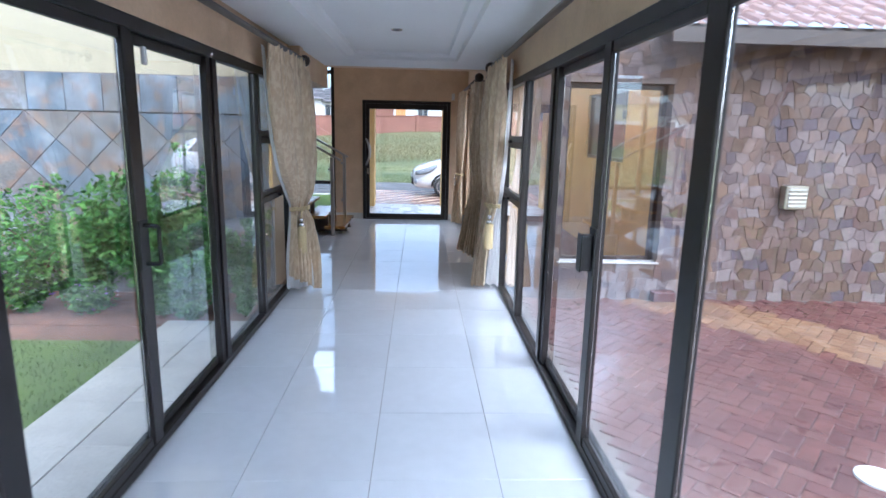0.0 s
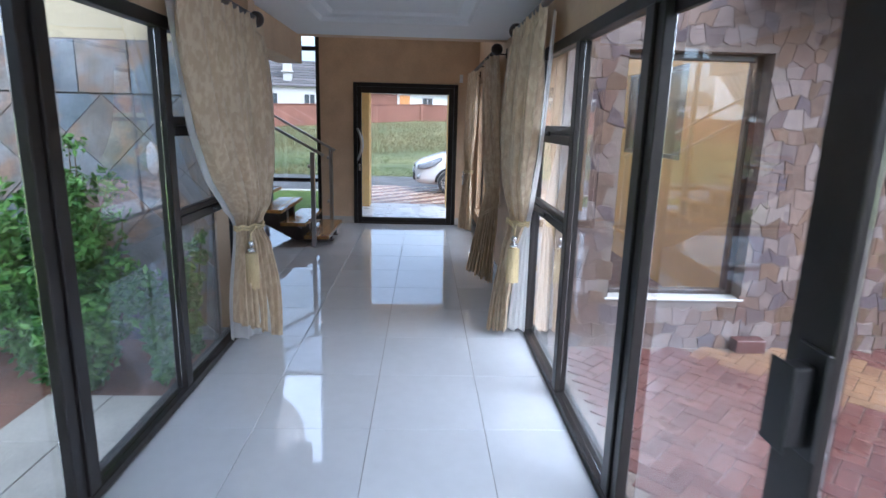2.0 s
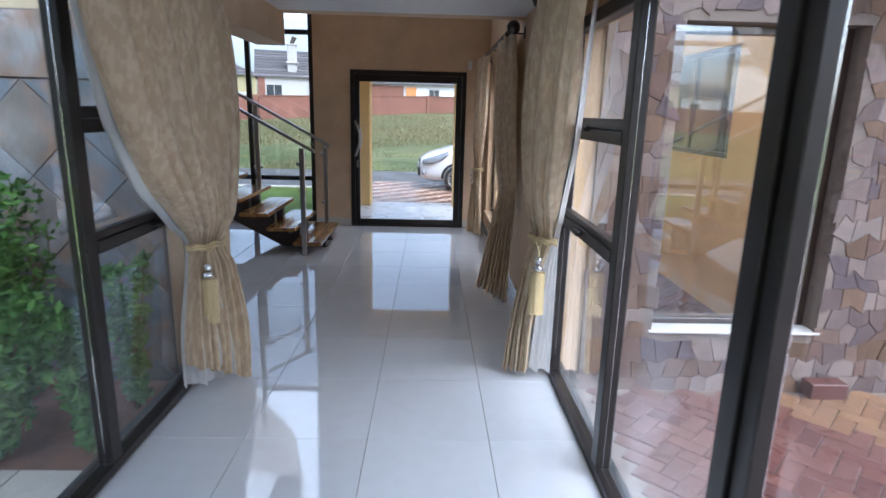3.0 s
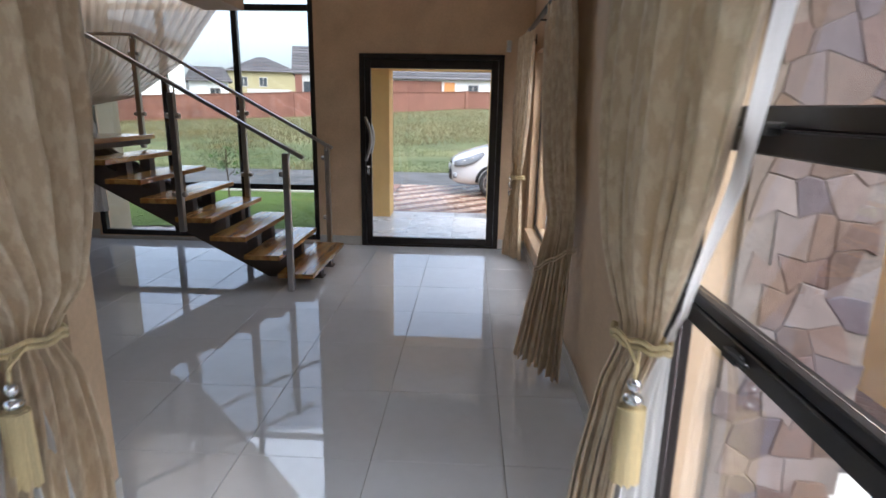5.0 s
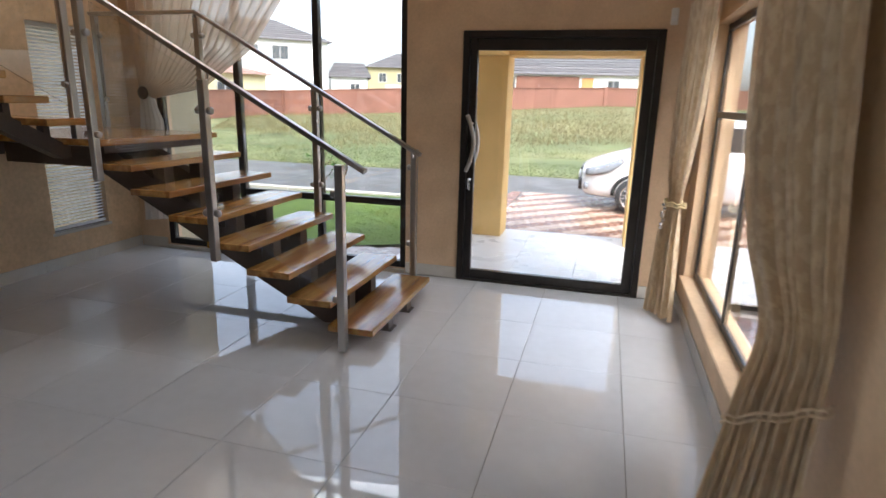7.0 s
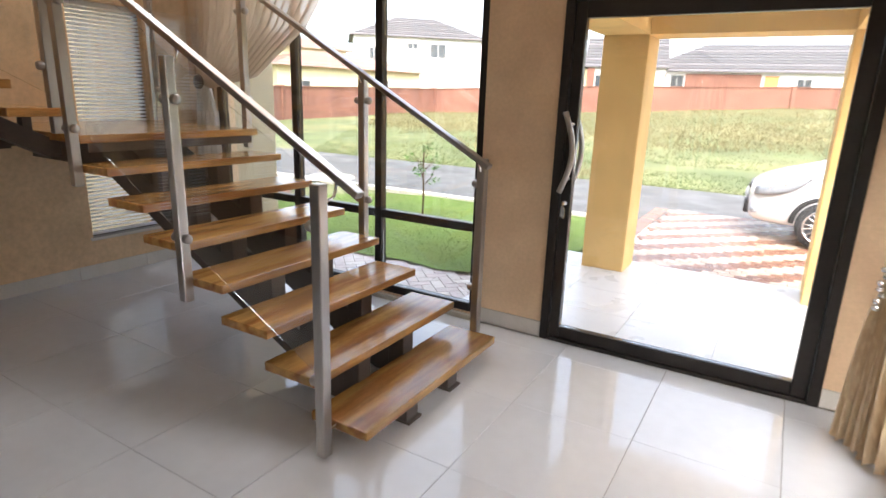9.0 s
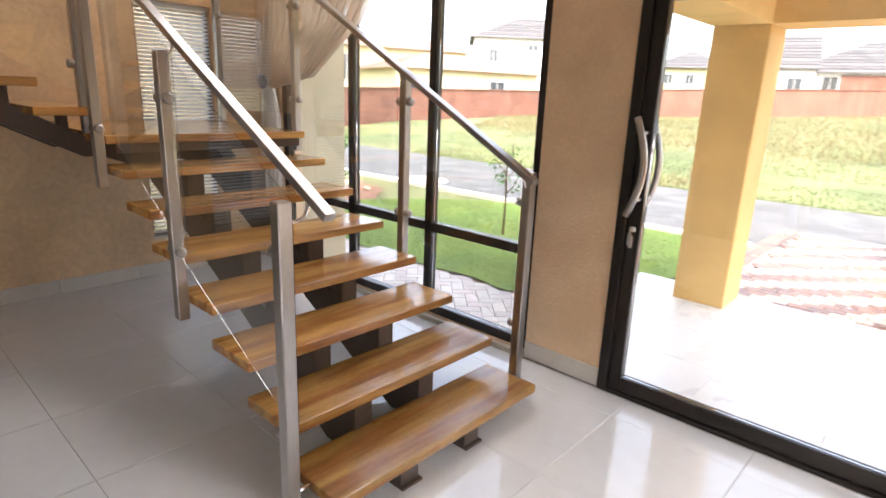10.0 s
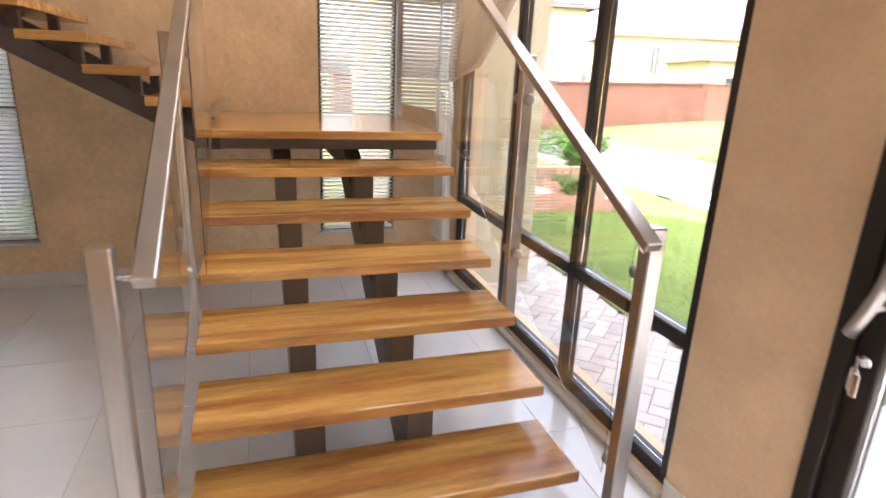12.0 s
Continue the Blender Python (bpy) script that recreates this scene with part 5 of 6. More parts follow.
# ---- the brick boundary wall and houses beyond ----
def boundary(points, hgt, nm="boundary_wall"):
    b = bmesh.new()
    for (x0, y0, z0), (x1, y1, z1) in zip(points, points[1:]):
        d = Vector((x1 - x0, y1 - y0, 0))
        n = max(1, int(d.length / 11.0))
        u = d.normalized()
        v = Vector((-u.y, u.x, 0)) * 0.12
        for i in range(n):
            p, q = Vector((x0, y0, z0)).lerp(Vector((x1, y1, z1)), i / n), Vector((x0, y0, z0)).lerp(Vector((x1, y1, z1)), (i + 1) / n)
            for a, c, w, za, zb in ((p, q, 1.0, -0.6, hgt), (p, q, 1.5, hgt, hgt + 0.06), (p, p + u * 0.35, 1.8, -0.6, hgt + 0.1)):
                lo = [b.verts.new((k + s * v * w) + Vector((0, 0, za))) for k, s in ((a, -1), (c, -1), (c, 1), (a, 1))]
                hi = [b.verts.new((k + s * v * w) + Vector((0, 0, zb))) for k, s in ((a, -1), (c, -1), (c, 1), (a, 1))]
                b.faces.new(hi)
                for j in range(4):
                    b.faces.new((lo[j], lo[(j + 1) % 4], hi[(j + 1) % 4], hi[j]))
    return single(nm, b, M_BRICK_FAR, "long red brick boundary wall behind wild grass", "wall", kind=WALL)


boundary([(34, 73, 1.55), (0, 64, 1.5), (-14, 53.5, 0.95), (-25, 50, 0.45)], 1.6)
boundary([(-25, 50, 0.45), (-23.5, 32, 0.12), (-18.5, 21, -0.1), (-15, 13, -0.13)], 1.6)


def house(label, p0, p1, depth, z0, eave, ridge, wall_mat, roof_mat, windows=(), extra=(), over=0.5, hip=0.5):
    """A house whose front runs from p0 to p1. windows: (start, end, low, high) along the front in metres; extra: the same with a material."""
    p0, p1 = Vector((*p0, 0)), Vector((*p1, 0))
    u = (p1 - p0).normalized()
    v = Vector((-u.y, u.x, 0))
    if v.dot(Vector((0, 1, 0)) - 0.3 * Vector((1, 0, 0))) < 0:
        v = -v
    L = (p1 - p0).length
    m = Matrix(((u.x, v.x, 0, p0.x), (u.y, v.y, 0, p0.y), (0, 0, 1, 0), (0, 0, 0, 1)))
    h = thing("house", (p0.x, p0.y, z0), label, "house")
    b = bmesh.new()
    box(b, 0, L, 0, depth, z0 - 1.0, eave, m)
    part("wall", b, wall_mat, h)
    b = bmesh.new()
    a = min(depth / 2 + over, L * hip)
    rows_n = 10
    base = [(-over, -over), (L + over, -over), (L + over, depth + over), (-over, depth + over)]
    top = [(a - over, depth / 2), (L + over - a, depth / 2), (L + over - a, depth / 2), (a - over, depth / 2)]
    for r in range(rows_n):
        k0, k1 = r / rows_n, (r + 1) / rows_n
        A = [(base[i][0] + (top[i][0] - base[i][0]) * k0, base[i][1] + (top[i][1] - base[i][1]) * k0) for i in range(4)]
        B = [(base[i][0] + (top[i][0] - base[i][0]) * k1, base[i][1] + (top[i][1] - base[i][1]) * k1) for i in range(4)]
        za, zb = eave + (ridge - eave) * k0 + 0.09, eave + (ridge - eave) * k1
        va, vb = [b.verts.new(m @ Vector((*p, za))) for p in A], [b.verts.new(m @ Vector((*p, zb))) for p in B]
        vl = [b.verts.new(m @ Vector((*p, za - 0.12))) for p in A]
        for i in range(4):
            j = (i + 1) % 4
            b.faces.new((va[i], va[j], vb[j], vb[i]))
            b.faces.new((vl[i], vl[j], va[j], va[i]))
    part("roof", b, roof_mat, h)
    for s0, s1, lo, hi in windows:
        b = bmesh.new()
        for r in ((s0, s1, lo, lo + 0.08), (s0, s1, hi - 0.08, hi), (s0, s0 + 0.08, lo + 0.081, hi - 0.081), (s1 - 0.08, s1, lo + 0.081, hi - 0.081), ((s0 + s1) / 2 - 0.03, (s0 + s1) / 2 + 0.03, lo + 0.081, hi - 0.081)):
            box(b, r[0], r[1], -0.08, 0.0, r[2], r[3], m)
        wn_ = part("window", b, M_HOUSE_GREY, h)
        b = bmesh.new()
        box(b, s0 + 0.08, s1 - 0.08, -0.04, 0.02, lo + 0.08, hi - 0.08, m)
        pn = new("pane", finish(b, "pane", M_DARKGLASS))
        pn.parent = wn_
        pn.matrix_parent_inverse = Matrix.Translation((p0.x, p0.y, z0)).inverted()
        wn_.matrix_parent_inverse = h.matrix_world.inverted()
        pn.matrix_parent_inverse = Matrix.Identity(4)
    for s0, s1, lo, hi, mat in extra:
        b = bmesh.new()
        box(b, s0, s1, -0.15, 0.05, lo, hi, m)
        part("wall_panel", b, mat, h)
    return h


def at_bearing(az, dist, ex=0.4, ey=8.0):
    return (ex - math.sin(radians(az)) * dist, ey + math.cos(radians(az)) * dist)


G1 = 1.5
bung = house("low white and red house with a wide grey tiled roof", at_bearing(12.5, 66), at_bearing(-9, 69), 12, G1, 4.7, 7.8, M_HOUSE_WHITE, M_ROOF_GREY,
             windows=((14.0, 15.3, 2.6, 4.2), (17.8, 19.1, 2.6, 4.2), (2.8, 4.1, 2.9, 4.4)), extra=((1.2, 2.4, G1, 4.5, M_BRICK_FAR), (4.2, 11.0, G1, 4.5, M_BRICK_FAR), (11.3, 12.5, G1, 4.4, M_ORANGE)))
grey_house = house("grey house with a dark tiled roof and small chimney", (-17.3, 65.0), (-10.5, 66.8), 9, 1.2, 4.7, 7.7, M_HOUSE_GREY, M_ROOF_GREY, windows=((0.75, 2.4, 2.5, 4.0), (5.0, 6.2, 2.5, 4.0)), extra=((0.0, 0.7, 1.2, 4.6, M_BRICK_FAR),), hip=0.0, over=0.3)
b = bmesh.new()
soft_box(b, -14.6, -13.75, 66.4, 67.2, 5.2, 7.9, 0.05)
soft_box(b, -14.75, -13.6, 66.25, 67.35, 6.1, 6.3, 0.04)
soft_box(b, -14.7, -13.65, 66.3, 67.3, 7.9, 8.05, 0.04)
part("chimney", b, M_HOUSE_GREY, grey_house, "grey plastered chimney stack")
b = bmesh.new()
tube(b, (-14.2, 66.8, 8.05), (-13.85, 66.8, 8.75), 0.22, 0.26, 12)
part("cowl", b, M_STRINGER, grey_house, "tilted dark metal chimney cowl")
house("beige two-storey house far off with a balcony", at_bearing(23.1, 92), at_bearing(17.0, 92), 9, 1.0, 6.4, 8.8, M_HOUSE_BEIGE, M_ROOF_GREY, windows=((1.6, 2.8, 4.2, 5.6), (4.4, 5.6, 4.2, 5.6), (6.8, 8.2, 2.2, 3.6)), extra=((2.6, 9.0, 3.3, 3.9, M_HOUSE_GREY),))
house("large white two-storey house with a grey hipped roof", at_bearing(39.0, 66), at_bearing(26.9, 68), 10, 0.6, 7.55, 10.1, M_HOUSE_WHITE, M_ROOF_GREY, windows=((5.7, 6.9, 6.3, 7.0), (8.2, 10.0, 5.5, 7.0), (1.6, 2.6, 5.0, 6.4)))
house("white garage wing with a grey roof", at_bearing(26.6, 72), at_bearing(23.2, 72), 6, 0.8, 4.1, 5.9, M_HOUSE_WHITE, M_ROOF_GREY, windows=((2.2, 3.4, 2.2, 3.4),), hip=0.2)
house("pale yellow low house with a brown roof", at_bearing(45.5, 42), at_bearing(32.6, 48), 8, 0.2, 3.2, 4.5, M_HOUSE_YELLOW, M_ROOF_RED, windows=((1.0, 2.4, 1.3, 2.3), (7.4, 8.8, 1.4, 2.6)))
house("pale yellow two-storey house behind the brick wall", at_bearing(54, 52), at_bearing(39.6, 58), 9, 0.2, 5.3, 6.8, M_HOUSE_YELLOW, M_ROOF_RED, windows=((3.0, 3.8, 2.4, 4.6), (9.5, 11.0, 3.0, 4.4)))
house("tall pale yellow house with narrow windows", at_bearing(70, 36), at_bearing(55.5, 38), 9, 0.0, 5.6, 7.4, M_HOUSE_YELLOW, M_ROOF_GREY, windows=((5.6, 6.5, 1.8, 4.6), (2.0, 3.4, 2.4, 4.4)), extra=((7.2, 9.5, 0.0, 4.9, M_HOUSE_WHITE),))

# outdoor air-conditioner unit on the bungalow's wall
ac = thing("air_conditioner", (*at_bearing(10.6, 65.0), 2.6), "white outdoor air-conditioning unit on a wall", "air conditioner")
p = at_bearing(10.6, 65.6)
b = bmesh.new()
soft_box(b, p[0] - 0.9, p[0] + 0.5, p[1] - 0.5, p[1] + 0.6, 3.0, 4.1, 0.03)
part("casing", b, M_WHITE, ac)
b = bmesh.new()
lathe(b, (p[0] - 0.3, p[1] - 0.5, 3.55), [(0.4, 0.0), (0.4, -0.03), (0.34, -0.05), (0.05, -0.05)], "y", 20)
part("fan_grille", b, M_HOUSE_GREY, ac)

# ---- parked car: its front stands on the drive, nose towards -x ----
car = thing("car", (2.0, 17.95, OUT), "white hatchback parked on the striped driveway", "car")
CX, CY, CZ = 0.04, 17.13, OUT
secs = [  # x, half width, sill z, belt z, roof z, roof half width
    (0.0, 0.50, 0.28, 0.60, 0.66, 0.40), (0.06, 0.63, 0.2, 0.63, 0.71, 0.5), (0.2, 0.74, 0.18, 0.68, 0.78, 0.58), (0.45, 0.81, 0.17, 0.76, 0.86, 0.66), (0.75, 0.84, 0.17, 0.84, 0.94, 0.7),
    (0.95, 0.845, 0.17, 0.9, 1.02, 0.68), (1.2, 0.85, 0.17, 0.94, 1.2, 0.64), (1.55, 0.85, 0.17, 0.96, 1.38, 0.61), (1.95, 0.85, 0.17, 0.97, 1.46, 0.6), (2.5, 0.85, 0.17, 0.98, 1.48, 0.6),
    (3.1, 0.85, 0.17, 1.0, 1.45, 0.59), (3.5, 0.83, 0.18, 1.01, 1.36, 0.57), (3.8, 0.78, 0.22, 1.0, 1.12, 0.56), (3.94, 0.68, 0.32, 0.9, 0.95, 0.52)]
b = bmesh.new()
rings = []
cy = CY + 0.85
for x, hw, zs, zb_, zr, rw in secs:
    prof = [(-hw * 0.85, zs), (-hw * 0.98, zs + 0.1), (-hw, (zs + zb_) / 2 + 0.05), (-hw * 0.985, zb_ - 0.05), (-hw * 0.93, zb_), (-rw, zr - 0.04), (-rw * 0.85, zr)]
    prof += [(-y, z) for y, z in prof[::-1]]
    rings.append([b.verts.new((CX + x, cy + y, CZ + z)) for y, z in prof])
for a, c in zip(rings, rings[1:]):
    for i in range(len(a) - 1):
        b.faces.new((a[i], a[i + 1], c[i + 1], c[i]))
    b.faces.new((a[-1], a[0], c[0], c[-1]))
b.faces.new(rings[0])
b.faces.new(rings[-1][::-1])
body = part("body", b, M_CAR, car, "white painted car body", smooth=True)
mod = body.modifiers.new("round", "SUBSURF")
mod.levels = mod.render_levels = 2


def half_width(x):
    for p, q in zip(secs, secs[1:]):
        if x <= q[0]:
            return p[1] + (q[1] - p[1]) * max(0.0, x - p[0]) / (q[0] - p[0])
    return secs[-1][1]


def car_part(nm, fn, mat, label="", smooth=True, parent=None):
    b_ = bmesh.new()
    fn(b_)
    return part(nm, b_, mat, parent or car, label, smooth)


for wx in (0.83, 3.27):
    for sy, wy in ((-1, CY + 0.02), (1, CY + 1.68)):
        wc = (CX + wx, wy, CZ + 0.272)
        tyre = car_part("tyre", lambda q: lathe(q, wc, [(0.18, -0.1), (0.25, -0.11), (0.27, -0.08), (0.273, 0.0), (0.27, 0.08), (0.25, 0.11), (0.18, 0.1)], "y", 32), M_TYRE, "black car tyre")
        car_part("rim", lambda q: lathe(q, wc, [(0.2, sy * 0.06), (0.2, sy * 0.1), (0.17, sy * 0.105), (0.165, sy * 0.07), (0.06, sy * 0.075), (0.03, sy * 0.08), (0.01, sy * 0.08)], "y", 28), M_TYRE, "dark rim well")
        def spokes(q):
            for k in range(16):
                a = 2 * math.pi * (k // 2) / 8 + (0.16 if k % 2 else -0.16)
                tube(q, (wc[0] + 0.05 * math.sin(a), wc[1] + sy * 0.1, wc[2] + 0.05 * math.cos(a)), (wc[0] + 0.185 * math.sin(a), wc[1] + sy * 0.104, wc[2] + 0.185 * math.cos(a)), 0.009, 0.007, 6)
            lathe(q, (wc[0], wc[1] + sy * 0.1, wc[2]), [(0.034, 0.0), (0.034, sy * 0.01), (0.02, sy * 0.012), (0.004, sy * 0.012)], "y", 16)
            ring_pts = [(wc[0] + 0.19 * math.sin(t_), wc[1] + sy * 0.1, wc[2] + 0.19 * math.cos(t_)) for t_ in [2 * math.pi * i / 28 for i in range(29)]]
            sweep(q, ring_pts, 0.012, 6)
        car_part("wheel_spokes", spokes, M_CHROME, "silver multi-spoke wheel")
        # black arc over the tyre, standing in for the shade inside the arch
        def arch(q):
            pts = [(wc[0] + 0.315 * math.cos(t_), wc[1] - sy * 0.012, wc[2] + 0.315 * math.sin(t_)) for t_ in [math.pi * i / 16 for i in range(17)]]
            sweep(q, pts, 0.03, 8)
        car_part("wheel_arch", arch, M_TYRE, "dark arc drawn for the shade in the wheel arch gap")
for sy in (-1, 1):
    def lamp(q, grow=0.0, off=0.0):
        rows_ = []
        for i in range(13):
            k = -0.05 * (grow > 0) + (1 + 0.1 * (grow > 0)) * i / 12
            x = 0.12 + 0.5 * k
            hw = half_width(x)
            zt, zl = 0.645 + 0.175 * k + grow, 0.572 + 0.03 * k + 0.19 * max(0.0, k) ** 3 - grow
            rows_.append([q.verts.new((CX + x, cy + sy * (hw * (0.985 - 0.05 * (j / 4) ** 2) + off + 0.012 * math.sin(math.pi * j / 4)), CZ + zl + (zt - zl) * j / 4)) for j in range(5)])
        for r0, r1 in zip(rows_, rows_[1:]):
            for j in range(4):
                f = (r0[j], r1[j], r1[j + 1], r0[j + 1])
                q.faces.new(f if sy < 0 else f[::-1])
        return q
    head = car_part("headlight", lamp, M_LENS, "clear swept-back headlight")
    head.modifiers.new("thickness", "SOLIDIFY").thickness = 0.03
    bez = car_part("bezel", lambda q: lamp(q, 0.005, -0.004), M_BEZEL, "grey headlight surround", True, head)
    bez.modifiers.new("thickness", "SOLIDIFY").thickness = 0.03
    for lx, lz in ((0.27, 0.645), (0.43, 0.695)):
        car_part("reflector", lambda q: lathe(q, (CX + lx, cy + sy * half_width(lx), CZ + lz), [(0.042, -0.01 * sy), (0.042, 0.012 * sy), (0.03, 0.004 * sy), (0.01, 0.008 * sy)], "y", 16), M_CHROME, "round chrome reflector", True, head)
    car_part("fog_lamp", lambda q: lathe(q, (CX + 0.1, cy + sy * 0.66, CZ + 0.38), [(0.055, 0.03), (0.055, -0.03), (0.03, -0.04), (0.005, -0.04)], "x", 16), M_LENS, "round fog lamp")
car_part("grille", lambda q: soft_box(q, CX - 0.03, CX + 0.06, cy - 0.5, cy + 0.5, CZ + 0.29, CZ + 0.47, 0.02), M_BLACK, "black lower grille")
car_part("upper_grille", lambda q: soft_box(q, CX - 0.012, CX + 0.09, cy - 0.4, cy + 0.4, CZ + 0.6, CZ + 0.655, 0.02), M_BLACK, "slim black upper grille")
car_part("number_plate", lambda q: soft_box(q, CX - 0.045, CX - 0.02, cy - 0.24, cy + 0.24, CZ + 0.46, CZ + 0.56, 0.004), M_BLIND, "pale number plate")
car_part("windscreen", lambda q: prism(q, [(CX + 0.86, CZ + 1.02), (CX + 1.56, CZ + 1.425), (CX + 1.58, CZ + 1.405), (CX + 0.88, CZ + 0.995)], "y", cy - 0.63, cy + 0.63), M_DARKGLASS, "dark raked windscreen", False)
for sy in (-1, 1):
    car_part("side_window", lambda q: prism(q, [(CX + 1.15, CZ + 0.99), (CX + 1.75, CZ + 1.36), (CX + 3.1, CZ + 1.38), (CX + 3.4, CZ + 1.05)], "y", cy + sy * 0.79, cy + sy * 0.70), M_DARKGLASS, "dark side window", False)
    car_part("door_mirror", lambda q: soft_box(q, CX + 1.42, CX + 1.56, cy + sy * 0.84 - 0.09 * (1 if sy < 0 else -0.2), cy + sy * 0.84 + 0.09 * (1 if sy > 0 else -0.2), CZ + 0.98, CZ + 1.1, 0.03, seg=2), M_CAR, "white door mirror")

# ---- plants ----
def leaf_cloud(name, parent, centres, count, size, seed, mat=None, label=""):
    """Many small folded leaves scattered about the given (x, y, z, radius) clumps."""
    rng = random.Random(seed)
    vs, fs = [], []
    for _ in range(count):
        x, y, z, r = centres[rng.randrange(len(centres))]
        d = Vector((rng.gauss(0, 1), rng.gauss(0, 1), rng.gauss(0, 1))).normalized() * r * rng.random() ** 0.5
        p = Vector((x, y, z)) + d
        q = Euler((rng.uniform(0, 6.28), rng.uniform(0, 6.28), rng.uniform(0, 6.28))).to_matrix()
        s = size * rng.uniform(0.6, 1.4)
        n = len(vs)
        for c in ((0, -1, 0), (0.45, -0.1, 0.12), (0, 1, -0.1), (-0.45, -0.1, 0.12)):
            vs.append(tuple(p + q @ (Vector(c) * s)))
        fs += [(n, n + 1, n + 2), (n, n + 2, n + 3)]
    me = bpy.data.meshes.new(name)
    me.from_pydata(vs, [], fs)
    me.materials.append(mat or M_LEAF)
    ob = new(name, me)
    ob.parent = parent
    ob.matrix_parent_inverse = parent.matrix_world.inverted()
    return tagged(ob, label)


def shrub(at, hgt, spread, stems, leaves, seed, label, leaf=0.03, flowers=0, group=""):
    rng = random.Random(seed)
    s = thing("shrub", at, label, "shrub", group)
    b = bmesh.new()
    cl = []
    for k in range(stems):
        a = 2 * math.pi * k / stems + rng.uniform(-0.5, 0.5)
        p = Vector(at)
        pts = [p.copy()]
        lean = rng.uniform(0.3, 1.0) * spread
        top = hgt * rng.uniform(0.55, 1.0)
        for i in range(1, 7):
            f = i / 6
            pts.append(Vector(at) + Vector((math.cos(a) * lean * f ** 1.4 + rng.uniform(-0.03, 0.03), math.sin(a) * lean * 0.7 * f ** 1.4 + rng.uniform(-0.03, 0.03), top * f)))
            if i >= 1:
                cl.append((*pts[-1], 0.16 * spread + 0.05 * rng.random()))
        sweep(b, pts, [0.014 * (1 - 0.8 * i / 6) for i in range(7)], 6)
    part("stems", b, M_STEM, s, "thin brown stems")
    leaf_cloud("leaves", s, cl, leaves, leaf, seed + 1, label="small green leaves")
    if flowers:
        leaf_cloud("flowers", s, [c for c in cl if c[2] < at[2] + hgt * 0.6], flowers, leaf * 0.8, seed + 2, M_FLOWER, "pale and violet blossoms")
    return s


single("soil_bed", boxes((-4.6, -1.3, 6.95, 7.96, -0.2, -0.085), (-5.2, -1.9, 6.55, 6.95, -0.2, -0.095)), M_SOIL, "reddish garden soil bed along the slate wall", "soil", kind=WALL)
shrub((-2.05, 7.3, -0.09), 1.25, 0.68, 18, 11000, 31, "leafy green shrub against the slate wall", 0.03, 0, "garden shrubs")
shrub((-2.75, 7.3, -0.09), 1.15, 0.95, 14, 6500, 47, "loose green shrub with violet blossoms", 0.03, 70, "garden shrubs")
shrub((-1.78, 7.1, -0.09), 0.95, 0.46, 14, 6000, 53, "low green shrub by the glazing", 0.032, 0, "garden shrubs")
shrub((-1.34, 7.2, -0.09), 0.8, 0.12, 9, 1500, 57, "slender green shrub pressed against the glazing", 0.036, 0, "garden shrubs")
shrub((-1.34, 7.62, -0.09), 0.9, 0.12, 9, 1500, 59, "slender green shrub pressed against the glazing", 0.036, 0, "garden shrubs")
shrub((-3.3, 7.3, -0.09), 0.75, 0.7, 9, 2400, 61, "low shrub with white blossoms", 0.03, 90, "garden shrubs")
shrub((-2.0, 7.75, -0.09), 1.5, 0.4, 5, 700, 77, "tall wispy shrub climbing the slate wall", 0.028, 0, "garden shrubs")
gl = bmesh.new()
box(gl, -9.0, -1.95, -4.0, 6.6, -0.2, -0.09)
single("garden_lawn", gl, M_LAWN, "green garden lawn", "lawn", kind=WALL)
rng = random.Random(15)
blades("garden_grass", "short garden grass blades", [(rng.uniform(-5.0, -1.97), rng.uniform(3.2, 6.58), -0.09) for _ in range(9000)], 0.035, 0.005, M_LAWN, 14)
path = single("pavement_garden", boxes((-1.95, -1.17, -4.0, 7.0, -0.2, -0.075)), M_GROUT, "pale concrete slab path along the glazing", "pavement", kind=WALL)

sap = thing("sapling", (-3.5, 15.3, -0.09), "thin young tree on the front lawn", "tree")
b = bmesh.new()
sweep(b, [(-3.5, 15.3, -0.1), (-3.49, 15.3, 0.3), (-3.51, 15.31, 0.7), (-3.5, 15.3, 0.9)], [0.014, 0.012, 0.009, 0.005], 7)
for k in range(7):
    a = k * 2.4
    z = 0.4 + 0.06 * k
    sweep(b, [(-3.5, 15.3, z), (-3.5 + 0.12 * math.cos(a), 15.3 + 0.12 * math.sin(a), z + 0.12), (-3.5 + 0.18 * math.cos(a), 15.3 + 0.18 * math.sin(a), z + 0.25)], [0.006, 0.004, 0.002], 5)
part("trunk", b, M_STEM, sap)
leaf_cloud("crown", sap, [(-3.5 + 0.17 * math.cos(k * 2.4), 15.3 + 0.17 * math.sin(k * 2.4), 0.5 + 0.06 * k, 0.1) for k in range(7)], 150, 0.022, 91)
mh = bmesh.new()
lathe(mh, (-7.25, 17.75, -0.115), [(0.5, -0.01), (0.46, 0.0), (0.42, 0.03), (0.36, 0.035), (0.34, 0.02), (0.02, 0.025)], seg=32)
single("manhole_cover", mh, M_CONC, "round concrete manhole cover by the road", "manhole cover")
pb = bmesh.new()
for k in range(10):
    soft_box(pb, -8.75, -8.6, 13.4 + 0.33 * k, 13.72 + 0.33 * k, -0.2, 0.12, 0.015)
single("planter_edge", pb, M_PLANTER, "low weathered brick edging behind the front bed", "planter", kind=WALL)
bed = bmesh.new()
ring = []
